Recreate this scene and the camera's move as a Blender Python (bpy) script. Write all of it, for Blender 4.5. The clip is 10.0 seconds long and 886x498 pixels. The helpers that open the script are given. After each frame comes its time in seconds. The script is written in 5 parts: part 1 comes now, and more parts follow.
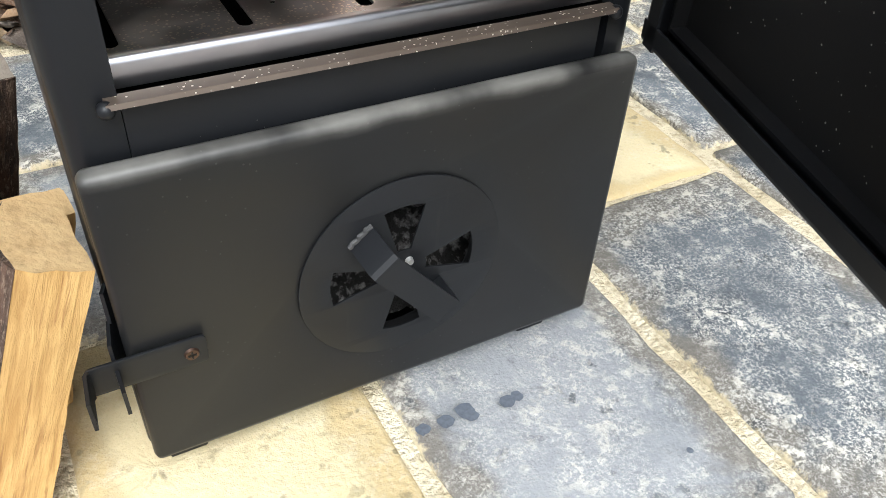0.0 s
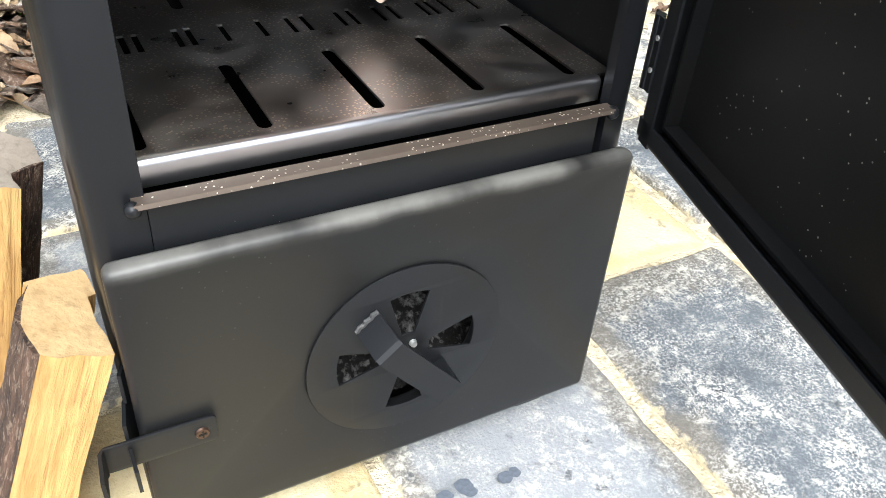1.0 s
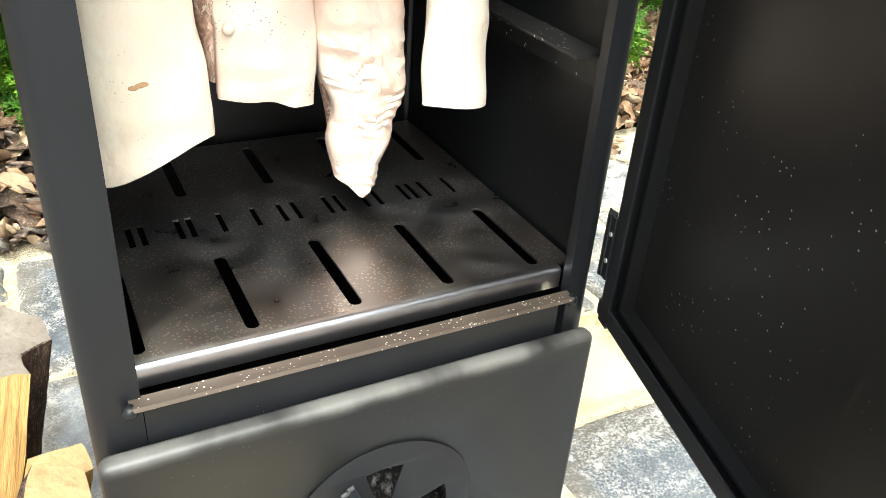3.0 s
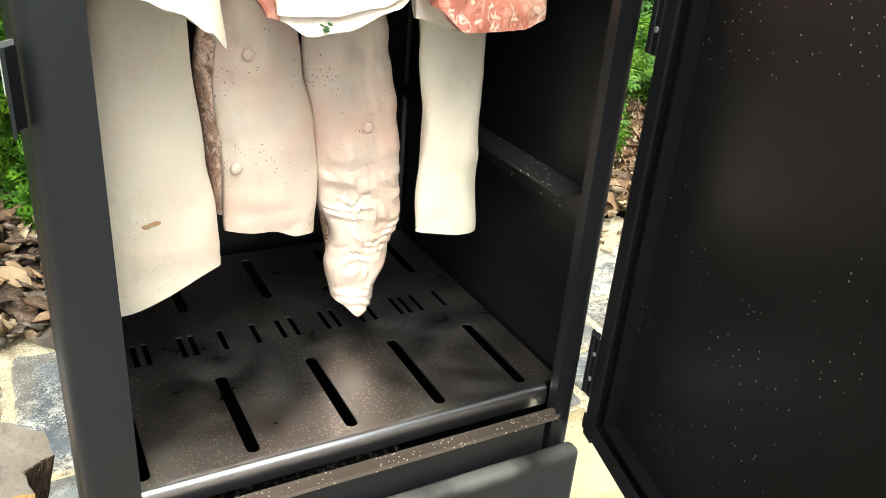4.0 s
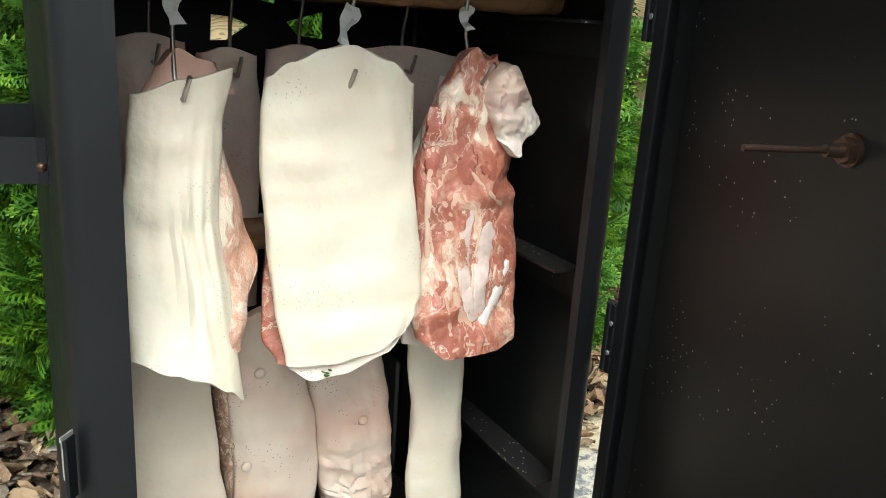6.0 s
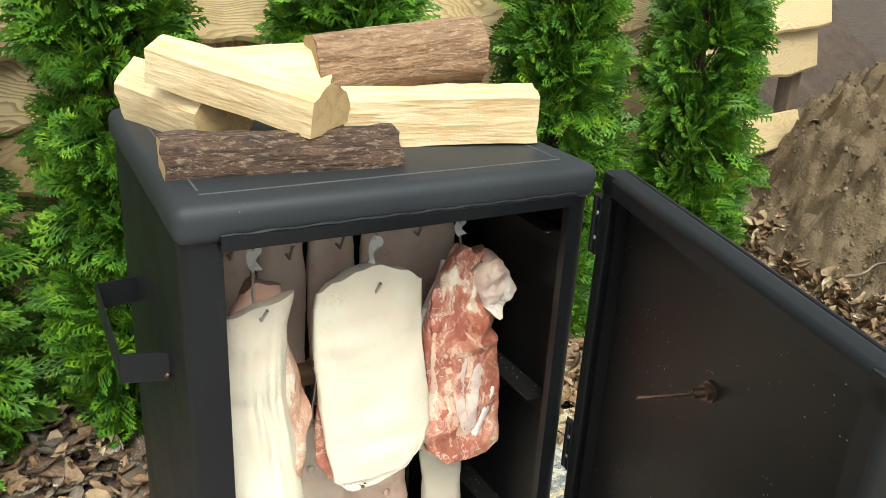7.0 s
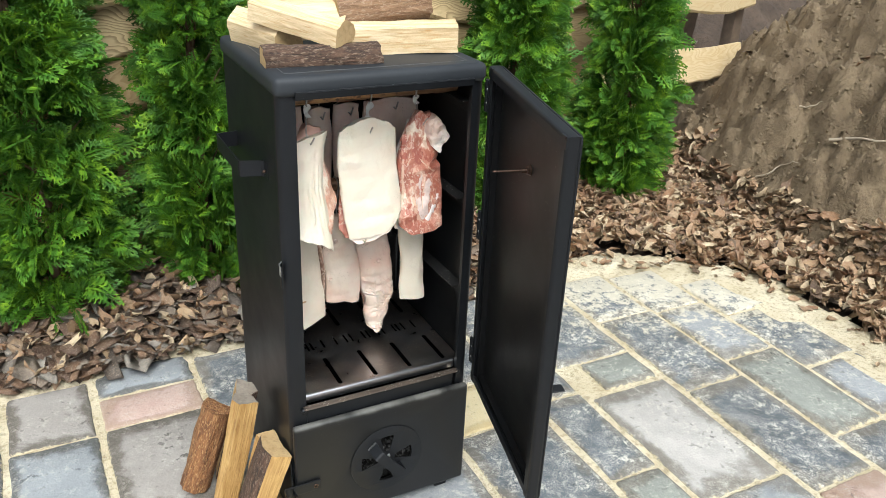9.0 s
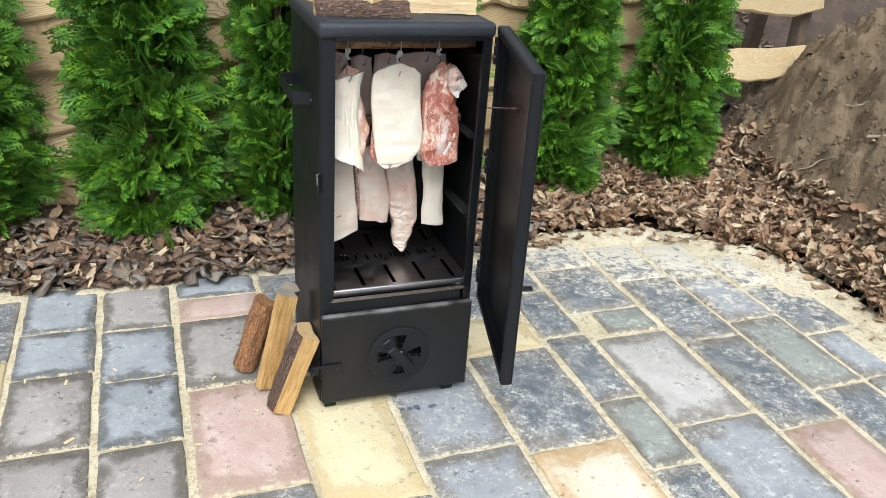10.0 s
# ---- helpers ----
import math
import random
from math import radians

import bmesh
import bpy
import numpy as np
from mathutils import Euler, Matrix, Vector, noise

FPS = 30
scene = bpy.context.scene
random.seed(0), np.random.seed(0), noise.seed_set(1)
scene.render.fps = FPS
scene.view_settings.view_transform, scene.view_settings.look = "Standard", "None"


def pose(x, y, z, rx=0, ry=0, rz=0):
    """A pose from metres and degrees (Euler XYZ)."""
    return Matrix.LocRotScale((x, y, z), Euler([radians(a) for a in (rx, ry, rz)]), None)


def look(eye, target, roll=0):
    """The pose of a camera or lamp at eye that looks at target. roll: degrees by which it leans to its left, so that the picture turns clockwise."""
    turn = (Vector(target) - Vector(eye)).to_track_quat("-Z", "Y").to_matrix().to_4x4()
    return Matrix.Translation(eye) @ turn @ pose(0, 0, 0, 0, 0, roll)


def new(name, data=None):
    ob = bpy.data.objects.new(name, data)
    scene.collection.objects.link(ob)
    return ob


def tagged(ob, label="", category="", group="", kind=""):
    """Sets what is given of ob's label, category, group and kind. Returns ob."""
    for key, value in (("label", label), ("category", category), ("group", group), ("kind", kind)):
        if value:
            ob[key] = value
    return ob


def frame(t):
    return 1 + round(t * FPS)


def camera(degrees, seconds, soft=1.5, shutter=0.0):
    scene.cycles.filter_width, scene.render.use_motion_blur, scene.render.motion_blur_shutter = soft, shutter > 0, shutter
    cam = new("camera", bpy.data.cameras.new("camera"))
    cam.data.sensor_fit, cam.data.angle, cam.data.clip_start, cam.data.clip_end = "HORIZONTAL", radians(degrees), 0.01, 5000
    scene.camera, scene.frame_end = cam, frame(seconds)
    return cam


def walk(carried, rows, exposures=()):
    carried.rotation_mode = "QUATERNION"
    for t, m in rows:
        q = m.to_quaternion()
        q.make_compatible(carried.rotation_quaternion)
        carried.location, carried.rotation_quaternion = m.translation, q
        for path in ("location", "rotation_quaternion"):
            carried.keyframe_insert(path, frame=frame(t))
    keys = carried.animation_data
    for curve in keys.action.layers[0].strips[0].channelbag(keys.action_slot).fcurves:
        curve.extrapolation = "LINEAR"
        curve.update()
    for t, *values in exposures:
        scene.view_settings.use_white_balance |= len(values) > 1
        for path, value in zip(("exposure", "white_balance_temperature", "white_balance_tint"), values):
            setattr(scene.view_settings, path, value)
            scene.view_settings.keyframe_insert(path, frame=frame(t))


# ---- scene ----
cam = camera(57.2, 10.0, soft=0.8)
PATH = [
    (0, (-0.005, -0.427, 0.551), (0.775, 0.894, -0.733), 3.8),
    (0.5, (-0.007, -0.43, 0.57), (0.789, 0.923, -0.668), 3.9),
    (1, (-0.01, -0.427, 0.592), (0.796, 0.957, -0.606), 4.6),
    (1.5, (0.001, -0.423, 0.613), (0.799, 0.992, -0.554), 4.5),
    (2, (0.001, -0.423, 0.632), (0.818, 1.008, -0.502), 4.7),
    (2.5, (0.006, -0.435, 0.658), (0.829, 1.031, -0.426), 4.4),
    (4, (-0.008, -0.445, 0.747), (0.889, 1.112, -0.131), 4.8),
    (4.5, (-0.016, -0.457, 0.772), (0.896, 1.137, -0.021), 4.7),
    (5, (-0.022, -0.47, 0.803), (0.899, 1.162, 0.106), 4.1),
    (5.5, (-0.025, -0.483, 0.831), (0.905, 1.179, 0.223), 4.0),
    (6, (-0.024, -0.484, 0.904), (0.909, 1.198, 0.355), 3.7),
    (6.2, (-0.026, -0.493, 0.969), (0.899, 1.188, 0.406), 3.6),
    (7.3, (-0.139, -0.666, 1.24), (0.763, 0.943, 0.468), 2.7),
    (7.5, (-0.159, -0.716, 1.262), (0.742, 0.889, 0.479), 2.4),
    (8, (-0.233, -0.931, 1.301), (0.661, 0.641, 0.447), 2.4),
    (8.5, (-0.332, -1.092, 1.314), (0.546, 0.484, 0.45), 2.3),
    (9, (-0.37, -1.287, 1.318), (0.489, 0.3, 0.454), 2.7),
    (9.5, (-0.341, -1.516, 1.307), (0.396, 0.128, 0.439), 3.6),
    (10, (-0.349, -1.705, 1.312), (0.3, -0.025, 0.444), 4.1),
]
EXPOSURE = ((0, 0.85, 6050, 8), (0.5, 1.1, 6050, 8), (1, 1.38, 6050, 8), (1.6, 1.68, 6100, 8), (2.5, 1.78, 6250, 5), (4, 1.25, 6400, 2), (4.6, 1.02, 6450, 1), (5.5, 0.75, 6250, 1),
            (6.2, 0.68, 6150, 1), (7.3, 0.76, 6600, 0), (8.5, 0.72, 6250, 4), (10, 0.6, 5900, 7))
walk(cam, [(t, look(eye, target, roll)) for t, eye, target, roll in PATH], EXPOSURE)

# ---- sky, sun ----
world = bpy.data.worlds.new("overcast_sky")
scene.world = world
world.use_nodes = True
wn, wl = world.node_tree.nodes, world.node_tree.links
wn.clear()
sky = wn.new("ShaderNodeTexSky")
sky.sky_type, sky.sun_disc = "NISHITA", False
sky.sun_elevation, sky.sun_rotation = radians(52), radians(195)
sky.air_density, sky.dust_density, sky.ozone_density = 1.0, 4.0, 1.0
pale = wn.new("ShaderNodeHueSaturation")
pale.inputs["Saturation"].default_value = 0.22
sky_bg = wn.new("ShaderNodeBackground")
sky_bg.inputs["Strength"].default_value = 0.15
sky_out = wn.new("ShaderNodeOutputWorld")
wl.new(sky.outputs[0], pale.inputs["Color"])
wl.new(pale.outputs[0], sky_bg.inputs["Color"])
wl.new(sky_bg.outputs[0], sky_out.inputs["Surface"])
sun = new("sun", bpy.data.lights.new("sun", "SUN"))
sun.data.energy, sun.data.angle, sun.data.color = 1.5, radians(35), (1.0, 0.97, 0.92)
sun.matrix_world = look((-1.0, -3.0, 5.0), (0.2, 0.2, 0.3))


# ---- small tools ----
def lerp(a, b, t):
    return a + (b - a) * t


def along(stops, t):
    """The value at t of a list of (t, value), smoothed between them."""
    for (t0, v0), (t1, v1) in zip(stops, stops[1:]):
        if t <= t1:
            k = (t - t0) / (t1 - t0)
            return lerp(v0, v1, k * k * (3 - 2 * k))
    return stops[-1][1]


def thing(name, label, category, m=None, group="", kind=""):
    ob = new(name)
    ob.empty_display_size = 0.05
    if m is not None:
        ob.matrix_basis = m
    return tagged(ob, label, category, group, kind)


def mesh_of(bm, material, smooth=None):
    me = bpy.data.meshes.new("mesh")
    bmesh.ops.recalc_face_normals(bm, faces=bm.faces)
    bm.to_mesh(me)
    bm.free()
    for m in material if isinstance(material, (list, tuple)) else (material,):
        me.materials.append(m)
    if smooth is not None:
        for f in me.polygons:
            f.use_smooth = True
        if smooth < 180:
            me.set_sharp_from_angle(angle=radians(smooth))
    return me


def part(name, bm, material, parent, label="", smooth=30):
    ob = new(name, mesh_of(bm, material, smooth))
    ob.parent = parent
    return tagged(ob, label)


def solo(name, bm, material, label, category, group="", kind="", smooth=30, m=None):
    ob = new(name, mesh_of(bm, material, smooth))
    if m is not None:
        ob.matrix_basis = m
    return tagged(ob, label, category, group, kind)


def box(bm, x0, x1, y0, y1, z0, z1, bevel=0.0, seg=2):
    m = pose((x0 + x1) / 2, (y0 + y1) / 2, (z0 + z1) / 2) @ Matrix.Diagonal((x1 - x0, y1 - y0, z1 - z0, 1))
    vs = bmesh.ops.create_cube(bm, size=1, matrix=m)["verts"]
    if bevel:
        es = list({e for v in vs for e in v.link_edges})
        bmesh.ops.bevel(bm, geom=es, offset=bevel, segments=seg, profile=0.5, affect="EDGES")
    return bm


def fold(bm, path, t, lo, hi, place):
    """A folded sheet: a line of 2D points, t thick to its left, from lo to hi across; place() maps (a, b, c) into space."""
    n = len(path)
    pts = [Vector(p) for p in path]
    outer, inner = [], []
    for i, p in enumerate(pts):
        d0 = (p - pts[i - 1]).normalized() if i else (pts[1] - p).normalized()
        d1 = (pts[i + 1] - p).normalized() if i < n - 1 else d0
        n0, n1 = Vector((-d0.y, d0.x)), Vector((-d1.y, d1.x))
        mid = (n0 + n1).normalized()
        inner.append(p + mid * t / max(0.4, mid.dot(n0)))
        outer.append(p)
    rings = []
    for a, b in zip(outer, inner):
        rings.append([bm.verts.new(place(*q)) for q in ((a.x, a.y, lo), (a.x, a.y, hi), (b.x, b.y, hi), (b.x, b.y, lo))])
    for r, s in zip(rings, rings[1:]):
        for k in range(4):
            bm.faces.new((r[k], r[(k + 1) % 4], s[(k + 1) % 4], s[k]))
    bm.faces.new(rings[0][::-1])
    bm.faces.new(rings[-1])
    return bm


def arc(cx, cy, r, a0, a1, n=5):
    return [(cx + r * math.cos(radians(lerp(a0, a1, i / n))), cy + r * math.sin(radians(lerp(a0, a1, i / n)))) for i in range(n + 1)]


def plate(loops, thick, m, bevel=0.0):
    """A flat plate from an outline and the outlines of its holes, in its own x and y, set at the pose m."""
    cu = bpy.data.curves.new("plate", "CURVE")
    cu.dimensions, cu.fill_mode, cu.extrude, cu.bevel_depth, cu.bevel_resolution = "2D", "BOTH", max(thick / 2 - bevel, 1e-4), bevel, 1
    cu.offset = -bevel
    for loop in loops:
        s = cu.splines.new("POLY")
        s.points.add(len(loop) - 1)
        s.use_cyclic_u = True
        for q, p in zip(s.points, loop):
            q.co = (p[0], p[1], 0, 1)
    ob = bpy.data.objects.new("plate", cu)
    me = bpy.data.meshes.new_from_object(ob)
    bm = bmesh.new()
    bm.from_mesh(me)
    bmesh.ops.remove_doubles(bm, verts=bm.verts, dist=1e-5)
    bm.transform(m)
    bpy.data.objects.remove(ob)
    bpy.data.curves.remove(cu)
    bpy.data.meshes.remove(me)
    return bm


def rounded(x0, x1, y0, y1, r, n=4):
    return arc(x1 - r, y1 - r, r, 0, 90, n) + arc(x0 + r, y1 - r, r, 90, 180, n) + arc(x0 + r, y0 + r, r, 180, 270, n) + arc(x1 - r, y0 + r, r, 270, 360, n)


def tube(bm, pts, r, n=8, taper=None):
    pts = [Vector(p) for p in pts]
    rings = []
    up = None
    for i, p in enumerate(pts):
        d = (pts[min(i + 1, len(pts) - 1)] - pts[max(i - 1, 0)]).normalized()
        if up is None:
            up = d.orthogonal().normalized()
        up = (up - d * up.dot(d)).normalized()
        side = d.cross(up)
        k = r * (taper[i] if taper else 1)
        rings.append([bm.verts.new(p + (up * math.cos(a) + side * math.sin(a)) * k) for a in (2 * math.pi * j / n for j in range(n))])
    for a, b in zip(rings, rings[1:]):
        for j in range(n):
            bm.faces.new((a[j], a[(j + 1) % n], b[(j + 1) % n], b[j]))
    bm.faces.new(rings[0][::-1])
    bm.faces.new(rings[-1])
    return bm


def bulk(name, verts, faces, material, smooth=False):
    """A mesh from numpy arrays of places (n, 3) and equal-sided faces (m, k)."""
    me = bpy.data.meshes.new(name)
    m, k = faces.shape
    me.vertices.add(len(verts))
    me.vertices.foreach_set("co", np.ascontiguousarray(verts, dtype=np.float32).ravel())
    me.loops.add(m * k)
    me.loops.foreach_set("vertex_index", np.ascontiguousarray(faces, dtype=np.int32).ravel())
    me.polygons.add(m)
    me.polygons.foreach_set("loop_start", np.arange(0, m * k, k, dtype=np.int32))
    me.polygons.foreach_set("loop_total", np.full(m, k, dtype=np.int32))
    if smooth:
        me.polygons.foreach_set("use_smooth", np.ones(m, dtype=bool))
    me.materials.append(material)
    me.update(calc_edges=True)
    me.validate()
    return me


# ---- materials ----
class Nodes:
    """A node material with short calls."""

    def __init__(self, name, rough=0.6, metal=0.0, spec=0.5):
        self.mat = bpy.data.materials.new(name)
        self.mat.use_nodes = True
        self.t = self.mat.node_tree
        self.b = self.t.nodes["Principled BSDF"]
        self.b.inputs["Roughness"].default_value = rough
        self.b.inputs["Metallic"].default_value = metal
        self.b.inputs["Specular IOR Level"].default_value = spec
        self.co = self.t.nodes.new("ShaderNodeTexCoord").outputs["Object"]

    def use(self, world_place=False):
        if world_place:
            self.co = self.t.nodes.new("ShaderNodeNewGeometry").outputs["Position"]
        return self

    def mapped(self, scale=(1, 1, 1), turn=(0, 0, 0), source=None):
        n = self.t.nodes.new("ShaderNodeMapping")
        n.inputs["Scale"].default_value = scale
        n.inputs["Rotation"].default_value = [radians(a) for a in turn]
        self.t.links.new(source or self.co, n.inputs["Vector"])
        return n.outputs[0]

    def noise(self, scale, detail=4, rough=0.55, distort=0.0, co=None):
        n = self.t.nodes.new("ShaderNodeTexNoise")
        for k, v in (("Scale", scale), ("Detail", detail), ("Roughness", rough), ("Distortion", distort)):
            n.inputs[k].default_value = v
        self.t.links.new(co or self.co, n.inputs["Vector"])
        return n.outputs["Fac"]

    def cells(self, scale, feature="F1", co=None, out="Distance"):
        n = self.t.nodes.new("ShaderNodeTexVoronoi")
        n.feature = feature
        n.inputs["Scale"].default_value = scale
        self.t.links.new(co or self.co, n.inputs["Vector"])
        return n.outputs[out]

    def wave(self, scale, distort, detail=2, dscale=1.0, co=None, kind="BANDS", axis="X"):
        n = self.t.nodes.new("ShaderNodeTexWave")
        n.wave_type = kind
        if kind == "BANDS":
            n.bands_direction = axis
        else:
            n.rings_direction = axis
        for k, v in (("Scale", scale), ("Distortion", distort), ("Detail", detail), ("Detail Scale", dscale)):
            n.inputs[k].default_value = v
        self.t.links.new(co or self.co, n.inputs["Vector"])
        return n.outputs["Fac"]

    def ramp(self, fac, *stops):
        n = self.t.nodes.new("ShaderNodeValToRGB")
        e = n.color_ramp.elements
        while len(e) < len(stops):
            e.new(0.5)
        for el, (p, c) in zip(e, stops):
            el.position = p
            el.color = (c, c, c, 1) if isinstance(c, (int, float)) else (*c, 1)
        self.t.links.new(fac, n.inputs["Fac"])
        return n.outputs["Color"]

    def mix(self, fac, a, b, mode="MIX"):
        n = self.t.nodes.new("ShaderNodeMix")
        n.data_type, n.blend_type = "RGBA", mode
        for v, s in ((fac, n.inputs[0]), (a, n.inputs[6]), (b, n.inputs[7])):
            if isinstance(v, (int, float)):
                s.default_value = v if s.type == "VALUE" else (v, v, v, 1)
            elif isinstance(v, tuple):
                s.default_value = (*v, 1)
            else:
                self.t.links.new(v, s)
        return n.outputs[2]

    def math(self, op, a, b=0.0):
        n = self.t.nodes.new("ShaderNodeMath")
        n.operation = op
        for v, s in ((a, n.inputs[0]), (b, n.inputs[1])):
            if isinstance(v, (int, float)):
                s.default_value = v
            else:
                self.t.links.new(v, s)
        return n.outputs[0]

    def island(self):
        return self.t.nodes.new("ShaderNodeNewGeometry").outputs["Random Per Island"]

    def own(self):
        return self.t.nodes.new("ShaderNodeObjectInfo").outputs["Random"]

    def axis(self, k, co=None):
        n = self.t.nodes.new("ShaderNodeSeparateXYZ")
        self.t.links.new(co or self.co, n.inputs[0])
        return n.outputs[k]

    def put(self, color=None, rough=None, bump=None, strength=0.2, dist=0.002):
        for v, k in ((color, "Base Color"), (rough, "Roughness")):
            if v is None:
                continue
            if isinstance(v, tuple):
                self.b.inputs[k].default_value = (*v, 1)
            else:
                self.t.links.new(v, self.b.inputs[k])
        if bump is not None:
            n = self.t.nodes.new("ShaderNodeBump")
            n.inputs["Strength"].default_value, n.inputs["Distance"].default_value = strength, dist
            self.t.links.new(bump, n.inputs["Height"])
            self.t.links.new(n.outputs[0], self.b.inputs["Normal"])
        return self.mat


def painted_steel(name, base, specks, rough=0.42, soot=0.0):
    n = Nodes(name, rough, 0.0, 0.28 if soot else 0.32)
    big, fine = n.noise(5, 5), n.noise(60, 4)
    tone = n.mix(n.ramp(big, (0.3, 0), (0.75, 1)), tuple(c * 0.8 for c in base), tuple(c * 1.25 for c in base))
    if soot:
        tone = n.mix(n.ramp(n.noise(7, 3), (0.45, 0), (0.75, soot)), tone, (0.010, 0.0088, 0.0075))
    streak = n.noise(14, 3, co=n.mapped((6, 6, 0.7)))
    tone = n.mix(n.ramp(streak, (0.66, 0), (0.86, 0.25)), tone, (0.05, 0.047, 0.04))
    dots = n.math("MULTIPLY", n.math("LESS_THAN", n.cells(150), 0.085 * specks), n.ramp(n.noise(9, 2), (0.66 - 0.1 * specks, 0), (0.70 - 0.1 * specks, 1)))
    tone = n.mix(dots, tone, (0.30, 0.28, 0.25))
    return n.put(tone, n.ramp(big, (0.3, rough - 0.07), (0.7, rough + 0.12)), fine, 0.06, 0.001)


# lid: black paint made paler for dust and for the sky's reflection, put into the colour
LID_PAINT = painted_steel("dusty_skylit_black_paint", (0.026, 0.029, 0.033), 0.6, 0.50)
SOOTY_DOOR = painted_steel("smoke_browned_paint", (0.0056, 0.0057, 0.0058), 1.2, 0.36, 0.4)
BLACK = painted_steel("black_paint", (0.0076, 0.0084, 0.0100), 0.45, 0.42)
SOOTY = painted_steel("sooty_paint", (0.0038, 0.0041, 0.0046), 0.7, 0.38, 0.5)


def worn_edge_steel():
    n = Nodes("black_paint_worn_edge", 0.40, 0.0, 0.34)
    big = n.noise(6, 5)
    tone = n.mix(n.ramp(big, (0.3, 0), (0.75, 1)), (0.0075, 0.008, 0.0085), (0.0125, 0.0125, 0.013))
    z = n.axis(2)
    edge = n.math("MULTIPLY", n.ramp(n.math("SUBTRACT", z, n.math("MULTIPLY", n.noise(22, 4), 0.012)), (0.268, 0), (0.277, 1)), n.ramp(n.noise(11, 4, co=n.mapped((1, 0.2, 0.2))), (0.38, 0.1), (0.6, 0.9)))
    tone = n.mix(edge, tone, (0.17, 0.165, 0.15))
    dots = n.math("MULTIPLY", n.math("LESS_THAN", n.cells(130), 0.09), n.ramp(n.noise(9, 2), (0.5, 0), (0.56, 1)))
    tone = n.mix(n.math("MULTIPLY", dots, 0.12), tone, (0.2, 0.2, 0.2))
    return n.put(tone, n.ramp(big, (0.3, 0.34), (0.7, 0.5)), n.noise(50, 4), 0.06, 0.001)


RUNNER = painted_steel("fat_specked_steel", (0.0115, 0.0112, 0.0110), 1.9, 0.42)
WORN = worn_edge_steel()


def bare_steel():
    n = Nodes("bare_steel_sheet", 0.33, 1.0)
    big, blot = n.noise(9, 4), n.noise(28, 3)
    tone = n.mix(n.ramp(big, (0.3, 0), (0.7, 1)), (0.43, 0.44, 0.46), (0.43, 0.37, 0.32))
    tone = n.mix(n.ramp(blot, (0.55, 0), (0.7, 0.5)), tone, (0.48, 0.46, 0.44))
    dots = n.math("MULTIPLY", n.math("LESS_THAN", n.cells(330), 0.29), n.ramp(n.noise(26, 2), (0.41, 0), (0.47, 1)))
    tone = n.mix(dots, tone, (0.75, 0.68, 0.58))
    return n.put(tone, n.ramp(n.noise(30, 3), (0.3, 0.27), (0.7, 0.42)), n.noise(80, 3), 0.05, 0.001)


STEEL = bare_steel()


def rust_lip():
    n = Nodes("browned_steel", 0.45, 0.6)
    tone = n.mix(n.noise(20, 4), (0.085, 0.066, 0.052), (0.18, 0.14, 0.11))
    dots = n.math("LESS_THAN", n.cells(300), 0.22)
    tone = n.mix(n.math("MULTIPLY", dots, n.ramp(n.noise(25, 2), (0.47, 0), (0.53, 1))), tone, (0.75, 0.68, 0.58))
    return n.put(tone, None, n.noise(60, 4), 0.1, 0.001)


BROWNED = rust_lip()


def plain(name, color, rough, metal=0.0, var=0.25, scale=30):
    n = Nodes(name, rough, metal)
    f = n.noise(scale, 4)
    return n.put(n.mix(f, tuple(c * (1 - var) for c in color), tuple(min(1, c * (1 + var)) for c in color)), None, f, 0.1, 0.001)


WIRE = plain("steel_wire", (0.42, 0.40, 0.37), 0.3, 1.0)
BEND = plain("rubbed_steel_bend", (0.48, 0.48, 0.50), 0.28, 1.0, 0.08, 12)
BRIGHT = plain("scratched_bare_metal", (0.55, 0.55, 0.54), 0.4, 0.7)
PROBE = plain("tarnished_probe", (0.10, 0.062, 0.045), 0.35, 0.8, 0.5, 120)
PAPER = plain("white_paper", (0.80, 0.79, 0.76), 0.7, 0, 0.06)


def ash():
    n = Nodes("charcoal_and_ash", 0.95)
    f = n.noise(110, 4, 0.6)
    return n.put(n.ramp(f, (0.50, (0.010, 0.009, 0.008)), (0.68, (0.26, 0.25, 0.24))), None, f, 0.8, 0.006)


CHAR = ash()
HERB = plain("green_herb", (0.045, 0.10, 0.03), 0.6, 0, 0.5)


def rind(name, base, pink, tint, spice=0.0):
    n = Nodes(name, 0.42)
    n.b.inputs["Subsurface Weight"].default_value = 0.18
    n.b.inputs["Subsurface Radius"].default_value = (0.006, 0.003, 0.002)
    tone = n.mix(n.ramp(n.noise(14, 3), (0.42, 0), (0.72, tint)), base, pink)
    tone = n.mix(n.ramp(n.noise(23, 4), (0.55, 0), (0.8, 0.35)), tone, (0.74, 0.63, 0.42))
    if spice:
        dots = n.math("MULTIPLY", n.math("LESS_THAN", n.cells(300), 0.17), n.ramp(n.noise(22, 2), (0.57, 0), (0.62, spice)))
        tone = n.mix(dots, tone, (0.06, 0.04, 0.02))
    bump = n.math("ADD", n.noise(26, 3), n.math("MULTIPLY", n.noise(180, 3), 0.15))
    return n.put(tone, n.ramp(n.noise(40, 3), (0.3, 0.36), (0.7, 0.55)), bump, 0.55, 0.006)


